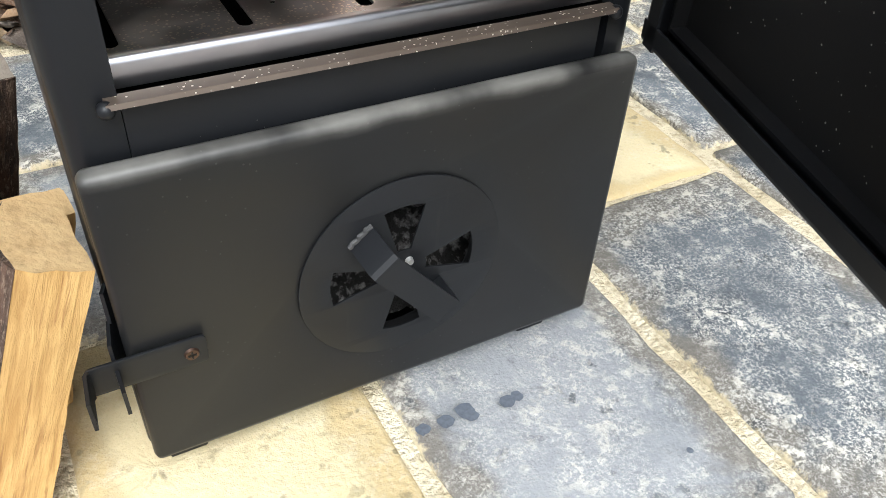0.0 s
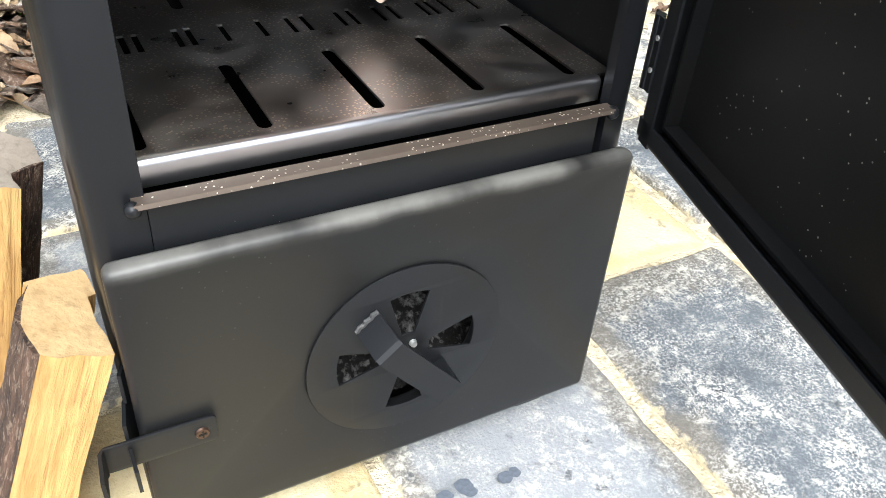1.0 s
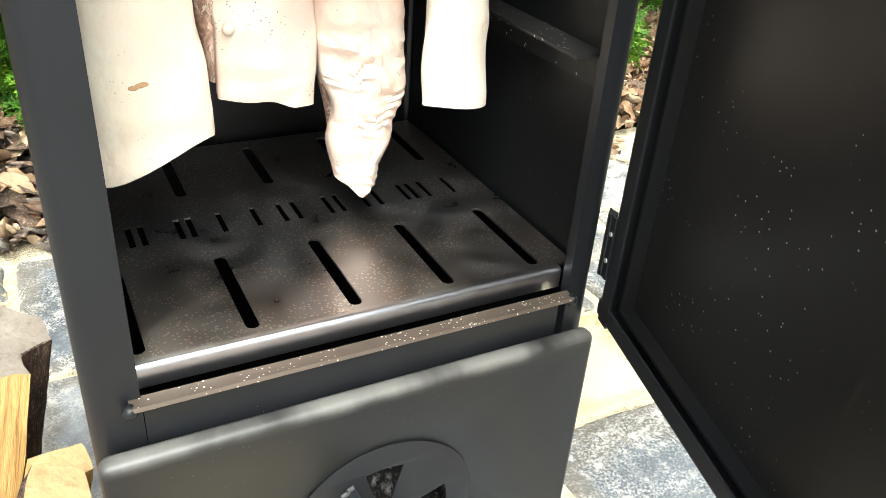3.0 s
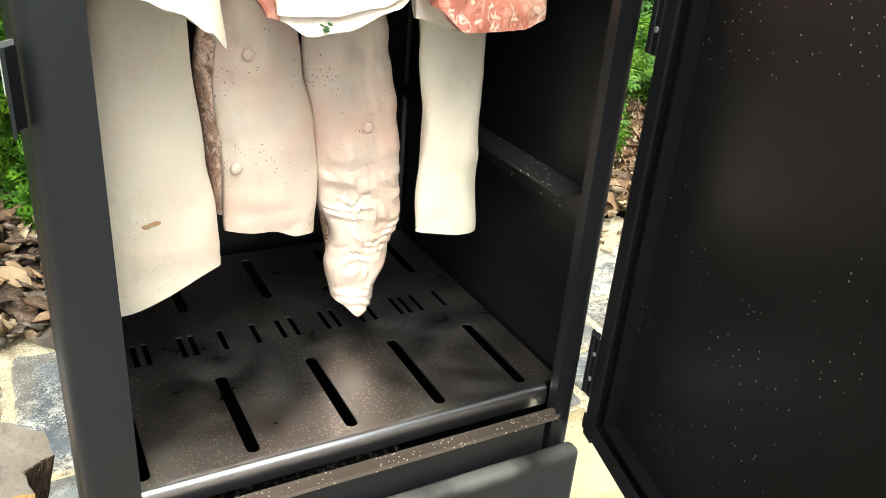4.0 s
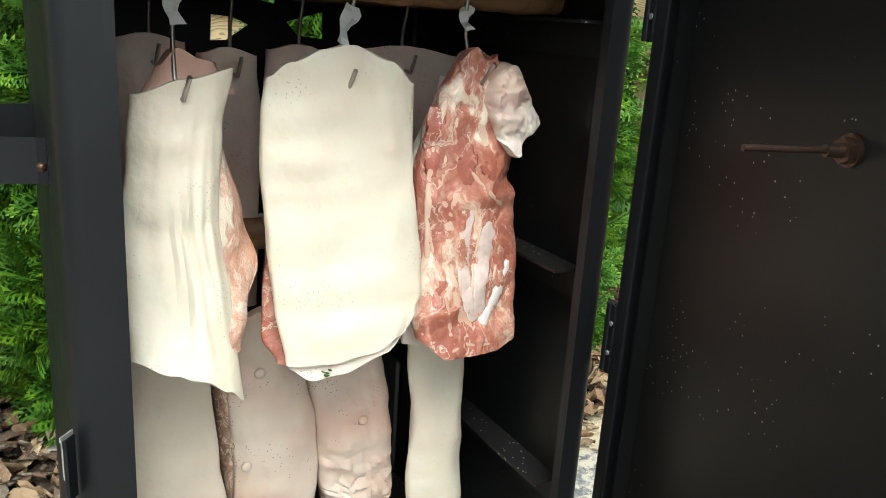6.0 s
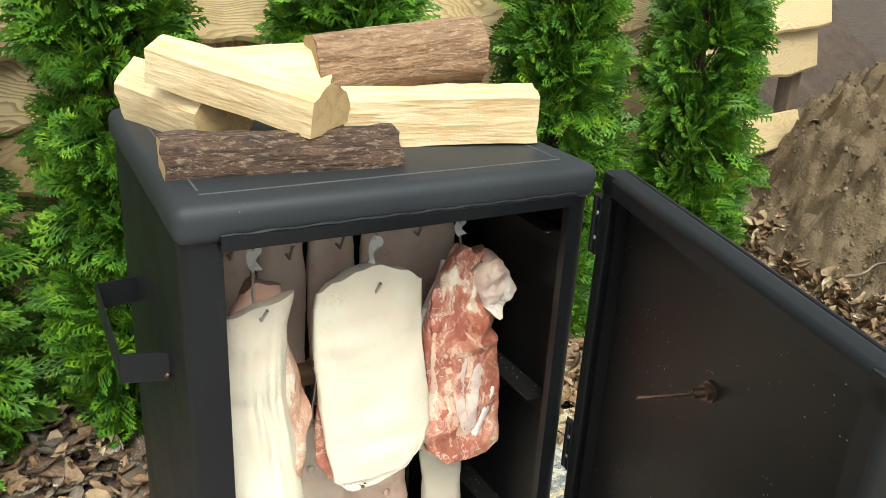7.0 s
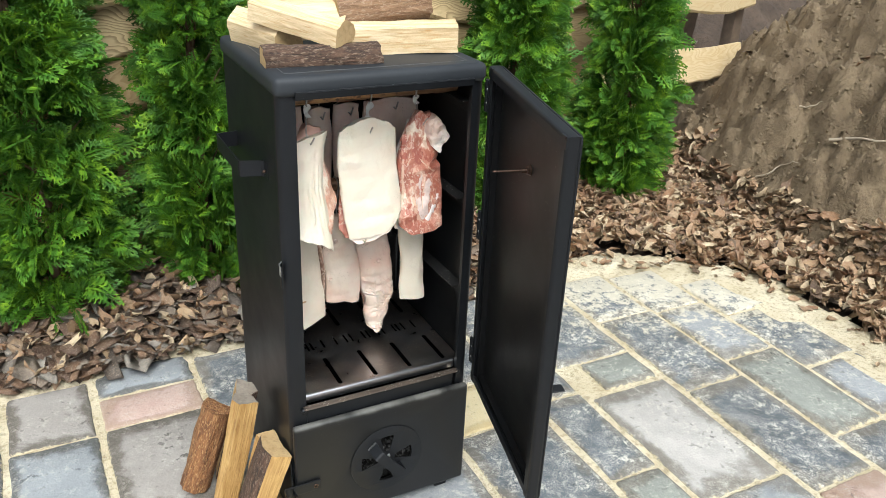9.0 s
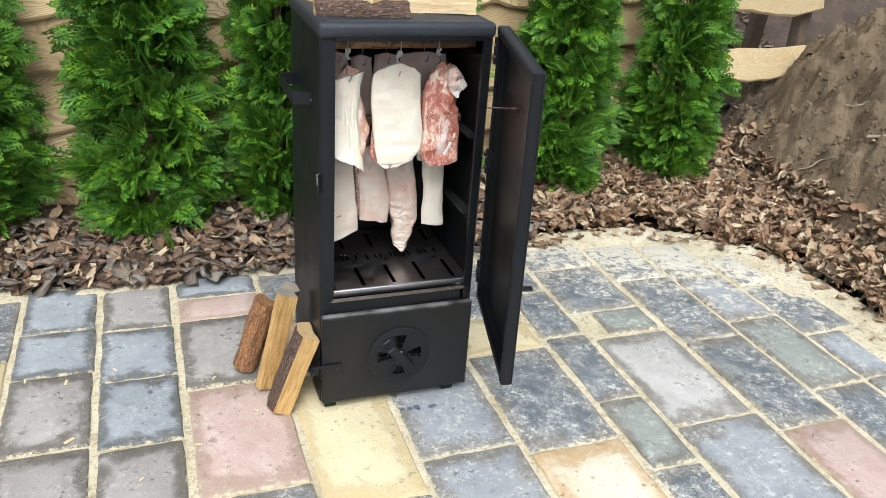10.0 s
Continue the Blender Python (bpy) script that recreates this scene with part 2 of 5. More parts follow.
RIND = rind("pale_pork_rind", (0.70, 0.64, 0.52), (0.67, 0.51, 0.41), 0.5, 0.35)
RIND_PINK = rind("pinkish_pork_rind", (0.66, 0.55, 0.46), (0.62, 0.36, 0.28), 0.7, 1.0)
RIND_BACK = rind("dull_pork_rind", (0.70, 0.57, 0.49), (0.58, 0.38, 0.31), 0.8, 0.5)
FAT = rind("white_fat", (0.70, 0.64, 0.56), (0.64, 0.45, 0.37), 0.5, 0.6)
TISSUE = rind("fatty_tissue", (0.70, 0.62, 0.55), (0.52, 0.27, 0.21), 0.85, 0.4)
SEAM = rind("pinkish_fat_seam", (0.62, 0.45, 0.34), (0.54, 0.30, 0.22), 0.9)
BONE = plain("rib_bone", (0.60, 0.47, 0.42), 0.4, 0, 0.35, 150)


def flesh(name, lean, pale, scale, thin, blot):
    """Muscle bundles parted by seams of fat, with blotches of fat."""
    n = Nodes(name, 0.40)
    n.b.inputs["Subsurface Weight"].default_value = 0.15
    n.b.inputs["Subsurface Radius"].default_value = (0.006, 0.002, 0.0015)
    stir = n.t.nodes.new("ShaderNodeTexNoise")
    stir.inputs["Scale"].default_value, stir.inputs["Detail"].default_value = 26, 4
    n.t.links.new(n.co, stir.inputs["Vector"])
    move = n.t.nodes.new("ShaderNodeVectorMath")
    move.operation = "MULTIPLY_ADD"
    move.inputs[1].default_value = (0.05, 0.05, 0.05)
    n.t.links.new(stir.outputs["Color"], move.inputs[0])
    n.t.links.new(n.co, move.inputs[2])
    co = n.mapped((1.0, 0.8, 0.42), (0, 14, 0), move.outputs[0])
    band = n.noise(scale, 7, 0.62, 0.6, co)
    tone = n.ramp(band, (blot - 0.20, tuple(c * 0.8 for c in lean)), (blot - 0.10, lean), (blot - 0.04, pale), (blot - 0.015, (0.62, 0.40, 0.30)), (blot + 0.03, (0.76, 0.65, 0.53)))
    thread = n.math("ABSOLUTE", n.math("SUBTRACT", n.noise(scale * 0.9, 5, 0.6, 1.2, co), 0.46))
    tone = n.mix(n.ramp(thread, (0.0, 0.75), (thin, 0)), tone, (0.74, 0.60, 0.49))
    tone = n.mix(n.ramp(n.noise(170, 3, 0.6, 0.0, co), (0.52, 0), (0.7, 0.4)), tone, (0.70, 0.46, 0.36))
    return n.put(tone, n.ramp(n.noise(60, 3), (0.35, 0.28), (0.65, 0.5)), n.math("ADD", band, n.math("MULTIPLY", n.noise(110, 3), 0.4)), 0.7, 0.006)


FLESH = flesh("marbled_raw_pork", (0.40, 0.135, 0.09), (0.50, 0.23, 0.16), 30, 0.016, 0.595)
FLESH_SIDE = flesh("layered_raw_pork", (0.60, 0.34, 0.24), (0.65, 0.42, 0.31), 46, 0.03, 0.56)
FLESH_LEAN = flesh("lean_raw_pork", (0.42, 0.125, 0.085), (0.47, 0.18, 0.125), 30, 0.010, 0.72)
FLESH_DRY = flesh("dried_dark_pork", (0.20, 0.115, 0.075), (0.36, 0.23, 0.16), 46, 0.02, 0.60)


def split_wood(name, a, b, dark):
    n = Nodes(name, 0.62)
    co = n.mapped((1, 14, 14))
    grain = n.noise(11, 6, 0.65, 0.5, co)
    tone = n.mix(n.ramp(grain, (0.38, 0), (0.60, 1)), tuple(x * 0.8 for x in a), b)
    tone = n.mix(n.ramp(n.noise(14, 4, 0.6, 0.3, n.mapped((1.5, 20, 20))), (0.56, 0), (0.68, 0.85)), tone, dark)
    tone = n.mix(n.ramp(n.noise(16, 3), (0.45, 0), (0.75, 0.35)), tone, dark)
    tone = n.mix(n.math("MULTIPLY", n.own(), 0.3), tone, b)
    return n.put(tone, None, n.math("ADD", grain, n.math("MULTIPLY", n.noise(50, 4), 0.4)), 0.6, 0.004)


WOOD_PALE = split_wood("fresh_split_wood", (0.69, 0.50, 0.26), (0.82, 0.66, 0.42), (0.52, 0.28, 0.09))
WOOD_GOLD = split_wood("golden_split_wood", (0.42, 0.23, 0.066), (0.56, 0.36, 0.135), (0.22, 0.10, 0.026))


def end_grain(name, a, b):
    n = Nodes(name, 0.8)
    tone = n.mix(n.noise(45, 5, 0.65), a, b)
    tone = n.mix(n.ramp(n.noise(120, 3), (0.5, 0), (0.70, 0.35)), tone, tuple(c * 0.5 for c in a))
    return n.put(tone, None, n.noise(90, 4), 0.7, 0.003)


END_PALE = end_grain("sawn_end_grain", (0.38, 0.235, 0.095), (0.60, 0.44, 0.23))
END_GREY = end_grain("weathered_end_grain", (0.16, 0.13, 0.10), (0.36, 0.31, 0.25))


def bark(name, a, b, pale):
    n = Nodes(name, 0.85)
    co = n.mapped((1, 6, 6))
    ridge = n.noise(22, 6, 0.65, 0.8, co)
    tone = n.mix(n.ramp(ridge, (0.35, 0), (0.65, 1)), a, b)
    tone = n.mix(n.ramp(n.noise(95, 6, 0.75, 0.3, n.mapped((1, 3.0, 3.0))), (0.53, 0), (0.60, 0.7)), tone, pale)
    tone = n.mix(n.ramp(n.noise(26, 5, 0.7, 0.6, n.mapped((0.8, 7, 7))), (0.60, 0), (0.68, 0.9)), tone, tuple(c * 0.35 for c in a))
    return n.put(tone, None, n.math("ADD", ridge, n.math("MULTIPLY", n.noise(120, 4), 0.4)), 1.0, 0.007)


BARK = bark("red_brown_bark", (0.11, 0.045, 0.018), (0.34, 0.155, 0.058), (0.52, 0.32, 0.14))
BARK_PALE = bark("smooth_tan_bark", (0.20, 0.11, 0.06), (0.38, 0.235, 0.135), (0.46, 0.34, 0.23))
BARK_DARK = bark("dark_fissured_bark", (0.028, 0.017, 0.012), (0.13, 0.072, 0.044), (0.30, 0.22, 0.155))


def branch_wood(name, start):
    n = Nodes(name, 0.6)
    f = n.noise(18, 5, 0.65, 0.5, n.mapped((1, 4, 4)))
    tone = n.mix(n.ramp(f, (0.36, 0), (0.5, 1)), (0.075, 0.032, 0.014), (0.34, 0.185, 0.065))
    tone = n.mix(n.ramp(n.noise(70, 4), (0.55, 0), (0.65, 0.8)), tone, (0.05, 0.025, 0.012))
    tone = n.mix(n.ramp(n.axis(0), (start, 0), (start + 0.16, 0.8)), tone, (0.075, 0.036, 0.018))
    return n.put(tone, None, f, 0.4, 0.002)


BRANCH = branch_wood("peeled_branch", 0.14)
BRANCH_DARK = branch_wood("smoked_branch", 0.0)


def stone(name, a, b, flecks, fleck_color=(0.62, 0.60, 0.54), edge=(0.16, 0.14, 0.11)):
    """A worn concrete paver with patches, pits, pale flecks and a darker rim of its own."""
    n = Nodes(name, 0.75).use(world_place=True)
    patch = n.noise(9, 5, 0.6, 0.6)
    tone = n.mix(n.ramp(patch, (0.35, 0), (0.65, 1)), a, b)
    tone = n.mix(n.math("MULTIPLY", n.own(), 0.35), tone, tuple((x + y) * 0.4 for x, y in zip(a, b)))
    local = n.t.nodes.new("ShaderNodeTexCoord").outputs["Generated"]
    gx, gy = n.axis(0, local), n.axis(1, local)
    rim = n.math("MAXIMUM", n.math("ABSOLUTE", n.math("SUBTRACT", gx, 0.5)), n.math("ABSOLUTE", n.math("SUBTRACT", gy, 0.5)))
    rim = n.math("ADD", rim, n.math("MULTIPLY", n.math("SUBTRACT", n.noise(10, 5, 0.6, 0.4), 0.5), 0.46))
    tone = n.mix(n.ramp(rim, (0.33, 0.75 - 0.75 * flecks), (0.40, 0.0)), tone, tuple(min(0.75, y * 1.3) for y in b))
    tone = n.mix(n.ramp(rim, (0.36, 0), (0.43, 0.75), (0.6, 0.9)), tone, edge)
    cloud = n.math("MULTIPLY", n.ramp(n.noise(52, 8, 0.78, 0.3), (0.53, 0), (0.57, 1)), n.ramp(n.noise(8, 5, 0.7), (0.45, 0.1), (0.58, 1)))
    tone = n.mix(n.math("MULTIPLY", cloud, flecks * 0.85), tone, (0.70, 0.66, 0.56))
    blot = n.math("MULTIPLY", n.ramp(n.noise(42, 3, 0.5), (0.62, 0), (0.66, 1)), n.ramp(n.noise(8, 3), (0.45, 0), (0.6, 0.8)))
    tone = n.mix(blot, tone, tuple(x * 0.45 for x in a))
    f = n.math("MULTIPLY", n.ramp(n.noise(330, 5, 0.75, 0.6), (0.47, 0), (0.60, 1)), n.ramp(n.noise(16, 5, 0.7), (0.38, 0.08), (0.62, 1)))
    tone = n.mix(n.math("MULTIPLY", f, flecks), tone, fleck_color)
    tone = n.mix(n.ramp(n.noise(34, 6, 0.7), (0.60, 0), (0.70, 0.65)), tone, tuple(x * 0.4 for x in a))
    fringe = n.math("MAXIMUM", n.math("ABSOLUTE", n.math("SUBTRACT", gx, 0.5)), n.math("ABSOLUTE", n.math("SUBTRACT", gy, 0.5)))
    fringe = n.math("ADD", fringe, n.math("MULTIPLY", n.math("SUBTRACT", n.noise(48, 6, 0.75), 0.5), 0.16))
    tone = n.mix(n.ramp(fringe, (0.485, 0), (0.505, 0.9)), tone, (0.60, 0.51, 0.33))
    # sand swept over the pavers at the far rim of the terrace
    drift = n.math("ADD", n.math("MULTIPLY", n.axis(0), 0.45), n.math("MULTIPLY", n.axis(1), 0.85))
    drift = n.math("ADD", n.math("SUBTRACT", drift, 0.88), n.math("MULTIPLY", n.math("SUBTRACT", n.noise(24, 7, 0.78), 0.5), 2.4))
    tone = n.mix(n.ramp(drift, (0.05, 0), (0.22, 0.7)), tone, (0.72, 0.65, 0.50))
    bump = n.math("ADD", n.noise(26, 5, 0.7), n.math("MULTIPLY", n.noise(190, 3), 0.35))
    return n.put(tone, None, bump, 0.8, 0.005)


SLATE = stone("slate_blue_paver", (0.062, 0.073, 0.085), (0.125, 0.143, 0.160), 0.95)
ASH = stone("ash_grey_paver", (0.16, 0.175, 0.19), (0.28, 0.29, 0.30), 0.6)
TAUPE = stone("taupe_paver", (0.14, 0.12, 0.10), (0.32, 0.295, 0.27), 0.3, (0.5, 0.47, 0.42), (0.10, 0.085, 0.065))
STEELY = stone("steel_grey_paver", (0.13, 0.145, 0.155), (0.28, 0.295, 0.305), 0.35, (0.5, 0.5, 0.48), (0.075, 0.07, 0.06))
PALE = stone("pale_grey_paver", (0.27, 0.255, 0.235), (0.42, 0.395, 0.365), 0.5)
PINK = stone("pinkish_paver", (0.33, 0.20, 0.16), (0.46, 0.34, 0.29), 0.35, edge=(0.36, 0.25, 0.18))
CREAM = stone("cream_yellow_paver", (0.48, 0.385, 0.21), (0.58, 0.49, 0.30), 0.25, (0.75, 0.70, 0.52), (0.55, 0.42, 0.21))
OCHRE = stone("ochre_paver", (0.55, 0.36, 0.17), (0.76, 0.64, 0.46), 0.3, (0.8, 0.75, 0.6), (0.5, 0.33, 0.16))
GREEN = stone("greenish_grey_paver", (0.13, 0.14, 0.12), (0.24, 0.25, 0.22), 0.5)


def sand():
    n = Nodes("sharp_sand", 0.95).use(world_place=True)
    tone = n.mix(n.ramp(n.noise(8, 5), (0.3, 0), (0.7, 1)), (0.56, 0.47, 0.30), (0.76, 0.68, 0.50))
    tone = n.mix(n.ramp(n.noise(90, 4), (0.52, 0), (0.66, 0.6)), tone, (0.34, 0.26, 0.14))
    tone = n.mix(n.ramp(n.noise(24, 6, 0.7), (0.54, 0), (0.64, 0.6)), tone, (0.30, 0.23, 0.14))
    return n.put(tone, None, n.math("ADD", n.noise(60, 5, 0.7), n.noise(240, 2)), 0.9, 0.005)


SAND = sand()


def earth(name, a, b, c, relief=0.02):
    n = Nodes(name, 0.95).use(world_place=True)
    tone = n.mix(n.ramp(n.noise(5, 6, 0.65), (0.35, 0), (0.65, 1)), a, b)
    tone = n.mix(n.ramp(n.noise(38, 5, 0.7), (0.5, 0), (0.7, 0.7)), tone, c)
    return n.put(tone, None, n.math("ADD", n.noise(14, 6, 0.7), n.math("MULTIPLY", n.noise(110, 4), 0.4)), 1.0, relief)


SOIL = earth("grey_brown_soil", (0.125, 0.088, 0.050), (0.215, 0.158, 0.094), (0.068, 0.046, 0.026))
CLOD = earth("loose_soil", (0.14, 0.10, 0.058), (0.24, 0.18, 0.11), (0.09, 0.062, 0.036), 0.003)
HUMUS = earth("dark_mulch_bed", (0.05, 0.034, 0.024), (0.10, 0.07, 0.048), (0.03, 0.02, 0.015))


def litter(name, tones):
    n = Nodes(name, 0.75).use(world_place=True)
    k = len(tones)
    tone = n.ramp(n.island(), *[(i / k, c) for i, c in enumerate(tones)])
    tone = n.mix(n.ramp(n.noise(60, 5, 0.7), (0.42, 0), (0.72, 0.55)), tone, (0.08, 0.05, 0.032))
    tone = n.mix(n.ramp(n.noise(190, 4, 0.7), (0.50, 0), (0.68, 0.5)), tone, (0.42, 0.34, 0.25))
    return n.put(tone, n.ramp(n.noise(40, 3), (0.4, 0.45), (0.65, 0.85)), n.noise(150, 5, 0.7), 0.9, 0.004)


LEAF = litter("dead_leaves", [(0.17, 0.10, 0.056), (0.37, 0.235, 0.125), (0.25, 0.125, 0.06), (0.48, 0.33, 0.185), (0.10, 0.06, 0.036), (0.34, 0.185, 0.09), (0.56, 0.44, 0.28)])
CHIP = litter("bark_chips", [(0.15, 0.095, 0.06), (0.26, 0.21, 0.16), (0.10, 0.055, 0.033), (0.20, 0.115, 0.064), (0.08, 0.047, 0.03), (0.36, 0.33, 0.28), (0.055, 0.035, 0.024), (0.15, 0.082, 0.045)])


def scales():
    n = Nodes("thuja_foliage", 0.6).use(world_place=True)
    n.b.inputs["Subsurface Weight"].default_value = 0.0
    tone = n.ramp(n.noise(26, 3), (0.34, (0.034, 0.108, 0.005)), (0.5, (0.082, 0.205, 0.007)), (0.60, (0.170, 0.325, 0.010)), (0.70, (0.275, 0.44, 0.016)))
    tone = n.mix(n.math("MULTIPLY", n.island(), 0.5), tone, (0.042, 0.15, 0.008))
    tone = n.mix(n.ramp(n.noise(6, 3), (0.4, 0), (0.7, 0.45)), tone, (0.028, 0.10, 0.007))
    return n.put(tone)


THUJA = scales()
TWIG = plain("thuja_bark", (0.10, 0.06, 0.035), 0.9)


def slab_wood(name, dark, light, heart):
    n = Nodes(name, 0.7)
    shift = n.math("MULTIPLY", n.own(), 31.0)
    base = n.t.nodes.new("ShaderNodeVectorMath")
    base.operation = "ADD"
    comb = n.t.nodes.new("ShaderNodeCombineXYZ")
    n.t.links.new(shift, comb.inputs[0])
    n.t.links.new(n.math("MULTIPLY", n.own(), 7.0), comb.inputs[2])
    n.t.links.new(n.co, base.inputs[0])
    n.t.links.new(comb.outputs[0], base.inputs[1])
    warp = n.noise(3.4, 3, 0.5, 0.0, n.mapped((0.4, 1, 1), source=base.outputs[0]))
    height = n.math("ADD", n.math("MULTIPLY", n.axis(2, base.outputs[0]), 0.9), n.math("MULTIPLY", warp, 0.62))
    band = n.math("FRACT", n.math("MULTIPLY", n.math("ADD", height, n.math("MULTIPLY", n.noise(40, 3, 0.5, 0.0, n.mapped((0.2, 1, 1), source=base.outputs[0])), 0.030)), 72.0))
    rings = n.ramp(band, (0.0, 1.0), (0.45, 0.85), (0.82, 0.30), (0.95, 0.38), (1.0, 1.0))
    plainer = n.ramp(n.noise(3.0, 3, 0.5, 0.0, base.outputs[0]), (0.40, 0.50), (0.56, 0.0))
    tone = n.mix(n.math("MAXIMUM", rings, plainer), dark, light)
    tone = n.mix(n.ramp(n.noise(30, 4, 0.6, 0.0, n.mapped((0.12, 1, 1), source=base.outputs[0])), (0.5, 0), (0.72, 0.35)), tone, dark)
    tone = n.mix(n.ramp(n.noise(2.2, 3, co=base.outputs[0]), (0.42, 0), (0.66, 0.6)), tone, heart)
    tone = n.mix(n.ramp(n.own(), (0.45, 0), (0.85, 0.62)), tone, tuple(c * 0.62 for c in heart))
    tone = n.mix(n.ramp(n.noise(9, 6, 0.7, 0.4, n.mapped((0.5, 1, 1), source=base.outputs[0])), (0.56, 0), (0.70, 0.5)), tone, dark)
    return n.put(tone, None, n.math("ADD", rings, n.noise(60, 4)), 0.12, 0.003)


SLAB = slab_wood("waney_edge_larch", (0.24, 0.135, 0.05), (0.78, 0.62, 0.35), (0.55, 0.37, 0.165))
SLAB_NEW = slab_wood("new_larch_board", (0.48, 0.32, 0.14), (0.72, 0.58, 0.36), (0.62, 0.46, 0.24))
POST = plain("old_post", (0.14, 0.10, 0.07), 0.85, 0, 0.4)


# ---- ground, soil and sand ----
def heap_height(x, y):
    """The height of the dug soil above the ground."""
    k = max(0.0, 1 - math.hypot((x - 3.7) / 1.5, (y - 0.5) / 2.0))
    h = 1.6 * k ** 0.8 * (1 if k > 0 else 0)
    if h > 0:
        h += min(1, h * 5) * (0.12 * noise.noise((x * 3, y * 3, h * 3)) + 0.085 * noise.noise((x * 9, y * 9, h * 9)) + 0.05 * noise.noise((x * 19, y * 19, h * 19)) + 0.03 * noise.noise((x * 40, y * 40, h * 40)) + 0.014 * noise.noise((x * 85, y * 85, h * 85)))
    return h


def bed_height(x, y):
    return 0.012 + 0.02 * noise.noise((x * 4, y * 4, 1)) + 0.03 * max(0, min(1, (y - 0.85) / 0.5))


bm = bmesh.new()
bmesh.ops.create_grid(bm, x_segments=8, y_segments=8, size=40)
bm.transform(pose(0, 0, -0.03))
solo("ground", bm, HUMUS, "dark earth of the garden around the terrace", "ground", kind="structure", smooth=180)


def field(name, x0, x1, y0, y1, step, height, keep, material, label, category, kind):
    """A sheet of small squares at a height given for each place, where keep() holds."""
    bm = bmesh.new()
    nx, ny = round((x1 - x0) / step), round((y1 - y0) / step)
    grid = {}
    for i in range(nx + 1):
        for j in range(ny + 1):
            x, y = x0 + i * step, y0 + j * step
            if keep(x, y):
                grid[i, j] = bm.verts.new((x, y, height(x, y)))
    for i in range(nx):
        for j in range(ny):
            q = [grid.get(k) for k in ((i, j), (i + 1, j), (i + 1, j + 1), (i, j + 1))]
            if all(q):
                bm.faces.new(q)
    return solo(name, bm, material, label, category, kind=kind, smooth=180)


def terrace_rim(x):
    """The y at which the paving ends, behind the smoker."""
    if x < 0.9:
        return 0.80 + 0.02 * math.sin(x * 5)
    return 0.84 + 0.03 * math.sin(x * 6)


def on_terrace(x, y, more=0.0):
    if y > terrace_rim(x) + more:
        return False
    if x > 1.5 and math.hypot((x - 1.3) / 0.62, max(0.0, y - 0.25) / 0.62) > 1 + more * 1.6:
        return False
    return x < 1.93 + more


# the sheet's unseen stretch behind the walk is added to bounce grey light
pavement = field("pavement", -2.6, 2.1, -3.6, 1.0, 0.02,
                 lambda x, y: -0.006 + 0.0035 * noise.noise((x * 14, y * 14, 0)) + (0.012 * noise.noise((x * 3, y * 3, 7)) + 0.006 if y > 0.75 or x > 1.72 else 0),
                 lambda x, y: on_terrace(x, y, (0.035 if x < 0.92 and y > 0 else 0.04) + 0.06 * noise.noise((x * 8, y * 8, 2))), SAND,
                 "mixed grey, pink and cream pavers bedded in pale sand", "paving", "structure")
field("mulch_bed", -2.2, 2.6, 0.74, 2.4, 0.04, bed_height, lambda x, y: not on_terrace(x, y, -0.01 if x < 0.92 and y > 0 else 0.05), HUMUS, "dark bed of bark mulch along the fence", "flower bed", "structure")
field("mulch_bed", 1.7, 2.6, -1.2, 0.78, 0.04, lambda x, y: bed_height(x, y) - 0.004, lambda x, y: not on_terrace(x, y, -0.01 if x < 0.92 and y > 0 else 0.05), HUMUS, "dark bed of fallen leaves beside the paving", "flower bed", "structure")
field("soil_heap", 2.12, 4.6, -1.4, 3.4, 0.015, lambda x, y: heap_height(x, y) - 0.02, lambda x, y: True, SOIL, "heap of dug grey-brown soil beside the paving", "soil heap", "stuff")
field("mulch_bank", 1.6, 5.2, 2.3, 4.0, 0.06, lambda x, y: 0.75 * (y - 2.3) + 0.05 * noise.noise((x * 9, y * 9, 0)), lambda x, y: True, HUMUS, "dark mulched bank seen below the fence board", "bank", "structure")

# ---- fence of waney-edged boards ----
FENCE_Y, FENCE_TURN = 1.47, 7.6
fence = thing("fence", "garden fence of overlapping wavy-edged pale larch boards", "fence", pose(0, FENCE_Y, 0, 0, 0, FENCE_TURN))


def board(x0, x1, z0, z1, y, seed, amp=0.050):
    bm = bmesh.new()
    n = int((x1 - x0) / 0.02)
    rings = []
    for i in range(n + 1):
        x = lerp(x0, x1, i / n)
        lo = z0 + amp * (1.4 * noise.noise((x * 2.6, seed, 0)) + 0.5 * noise.noise((x * 9, seed, 4)))
        hi = z1 + amp * noise.noise((x * 2.2, seed, 9))
        bow = 0.006 * noise.noise((x * 1.4, seed, 2))
        prof = ((lo + 0.008, y - 0.006 + bow), (lo, y - 0.018 + bow), (lo + 0.004, y - 0.046 + bow), (lo + 0.016, y - 0.053 + bow), (hi, y - 0.006 + bow), (hi, y + 0.010 + bow))
        rings.append([bm.verts.new((x, q, p)) for p, q in prof])
    for a, b in zip(rings, rings[1:]):
        for k in range(6):
            bm.faces.new((a[k], a[(k + 1) % 6], b[(k + 1) % 6], b[k]))
    bm.faces.new(rings[0])
    bm.faces.new(rings[-1][::-1])
    return bm


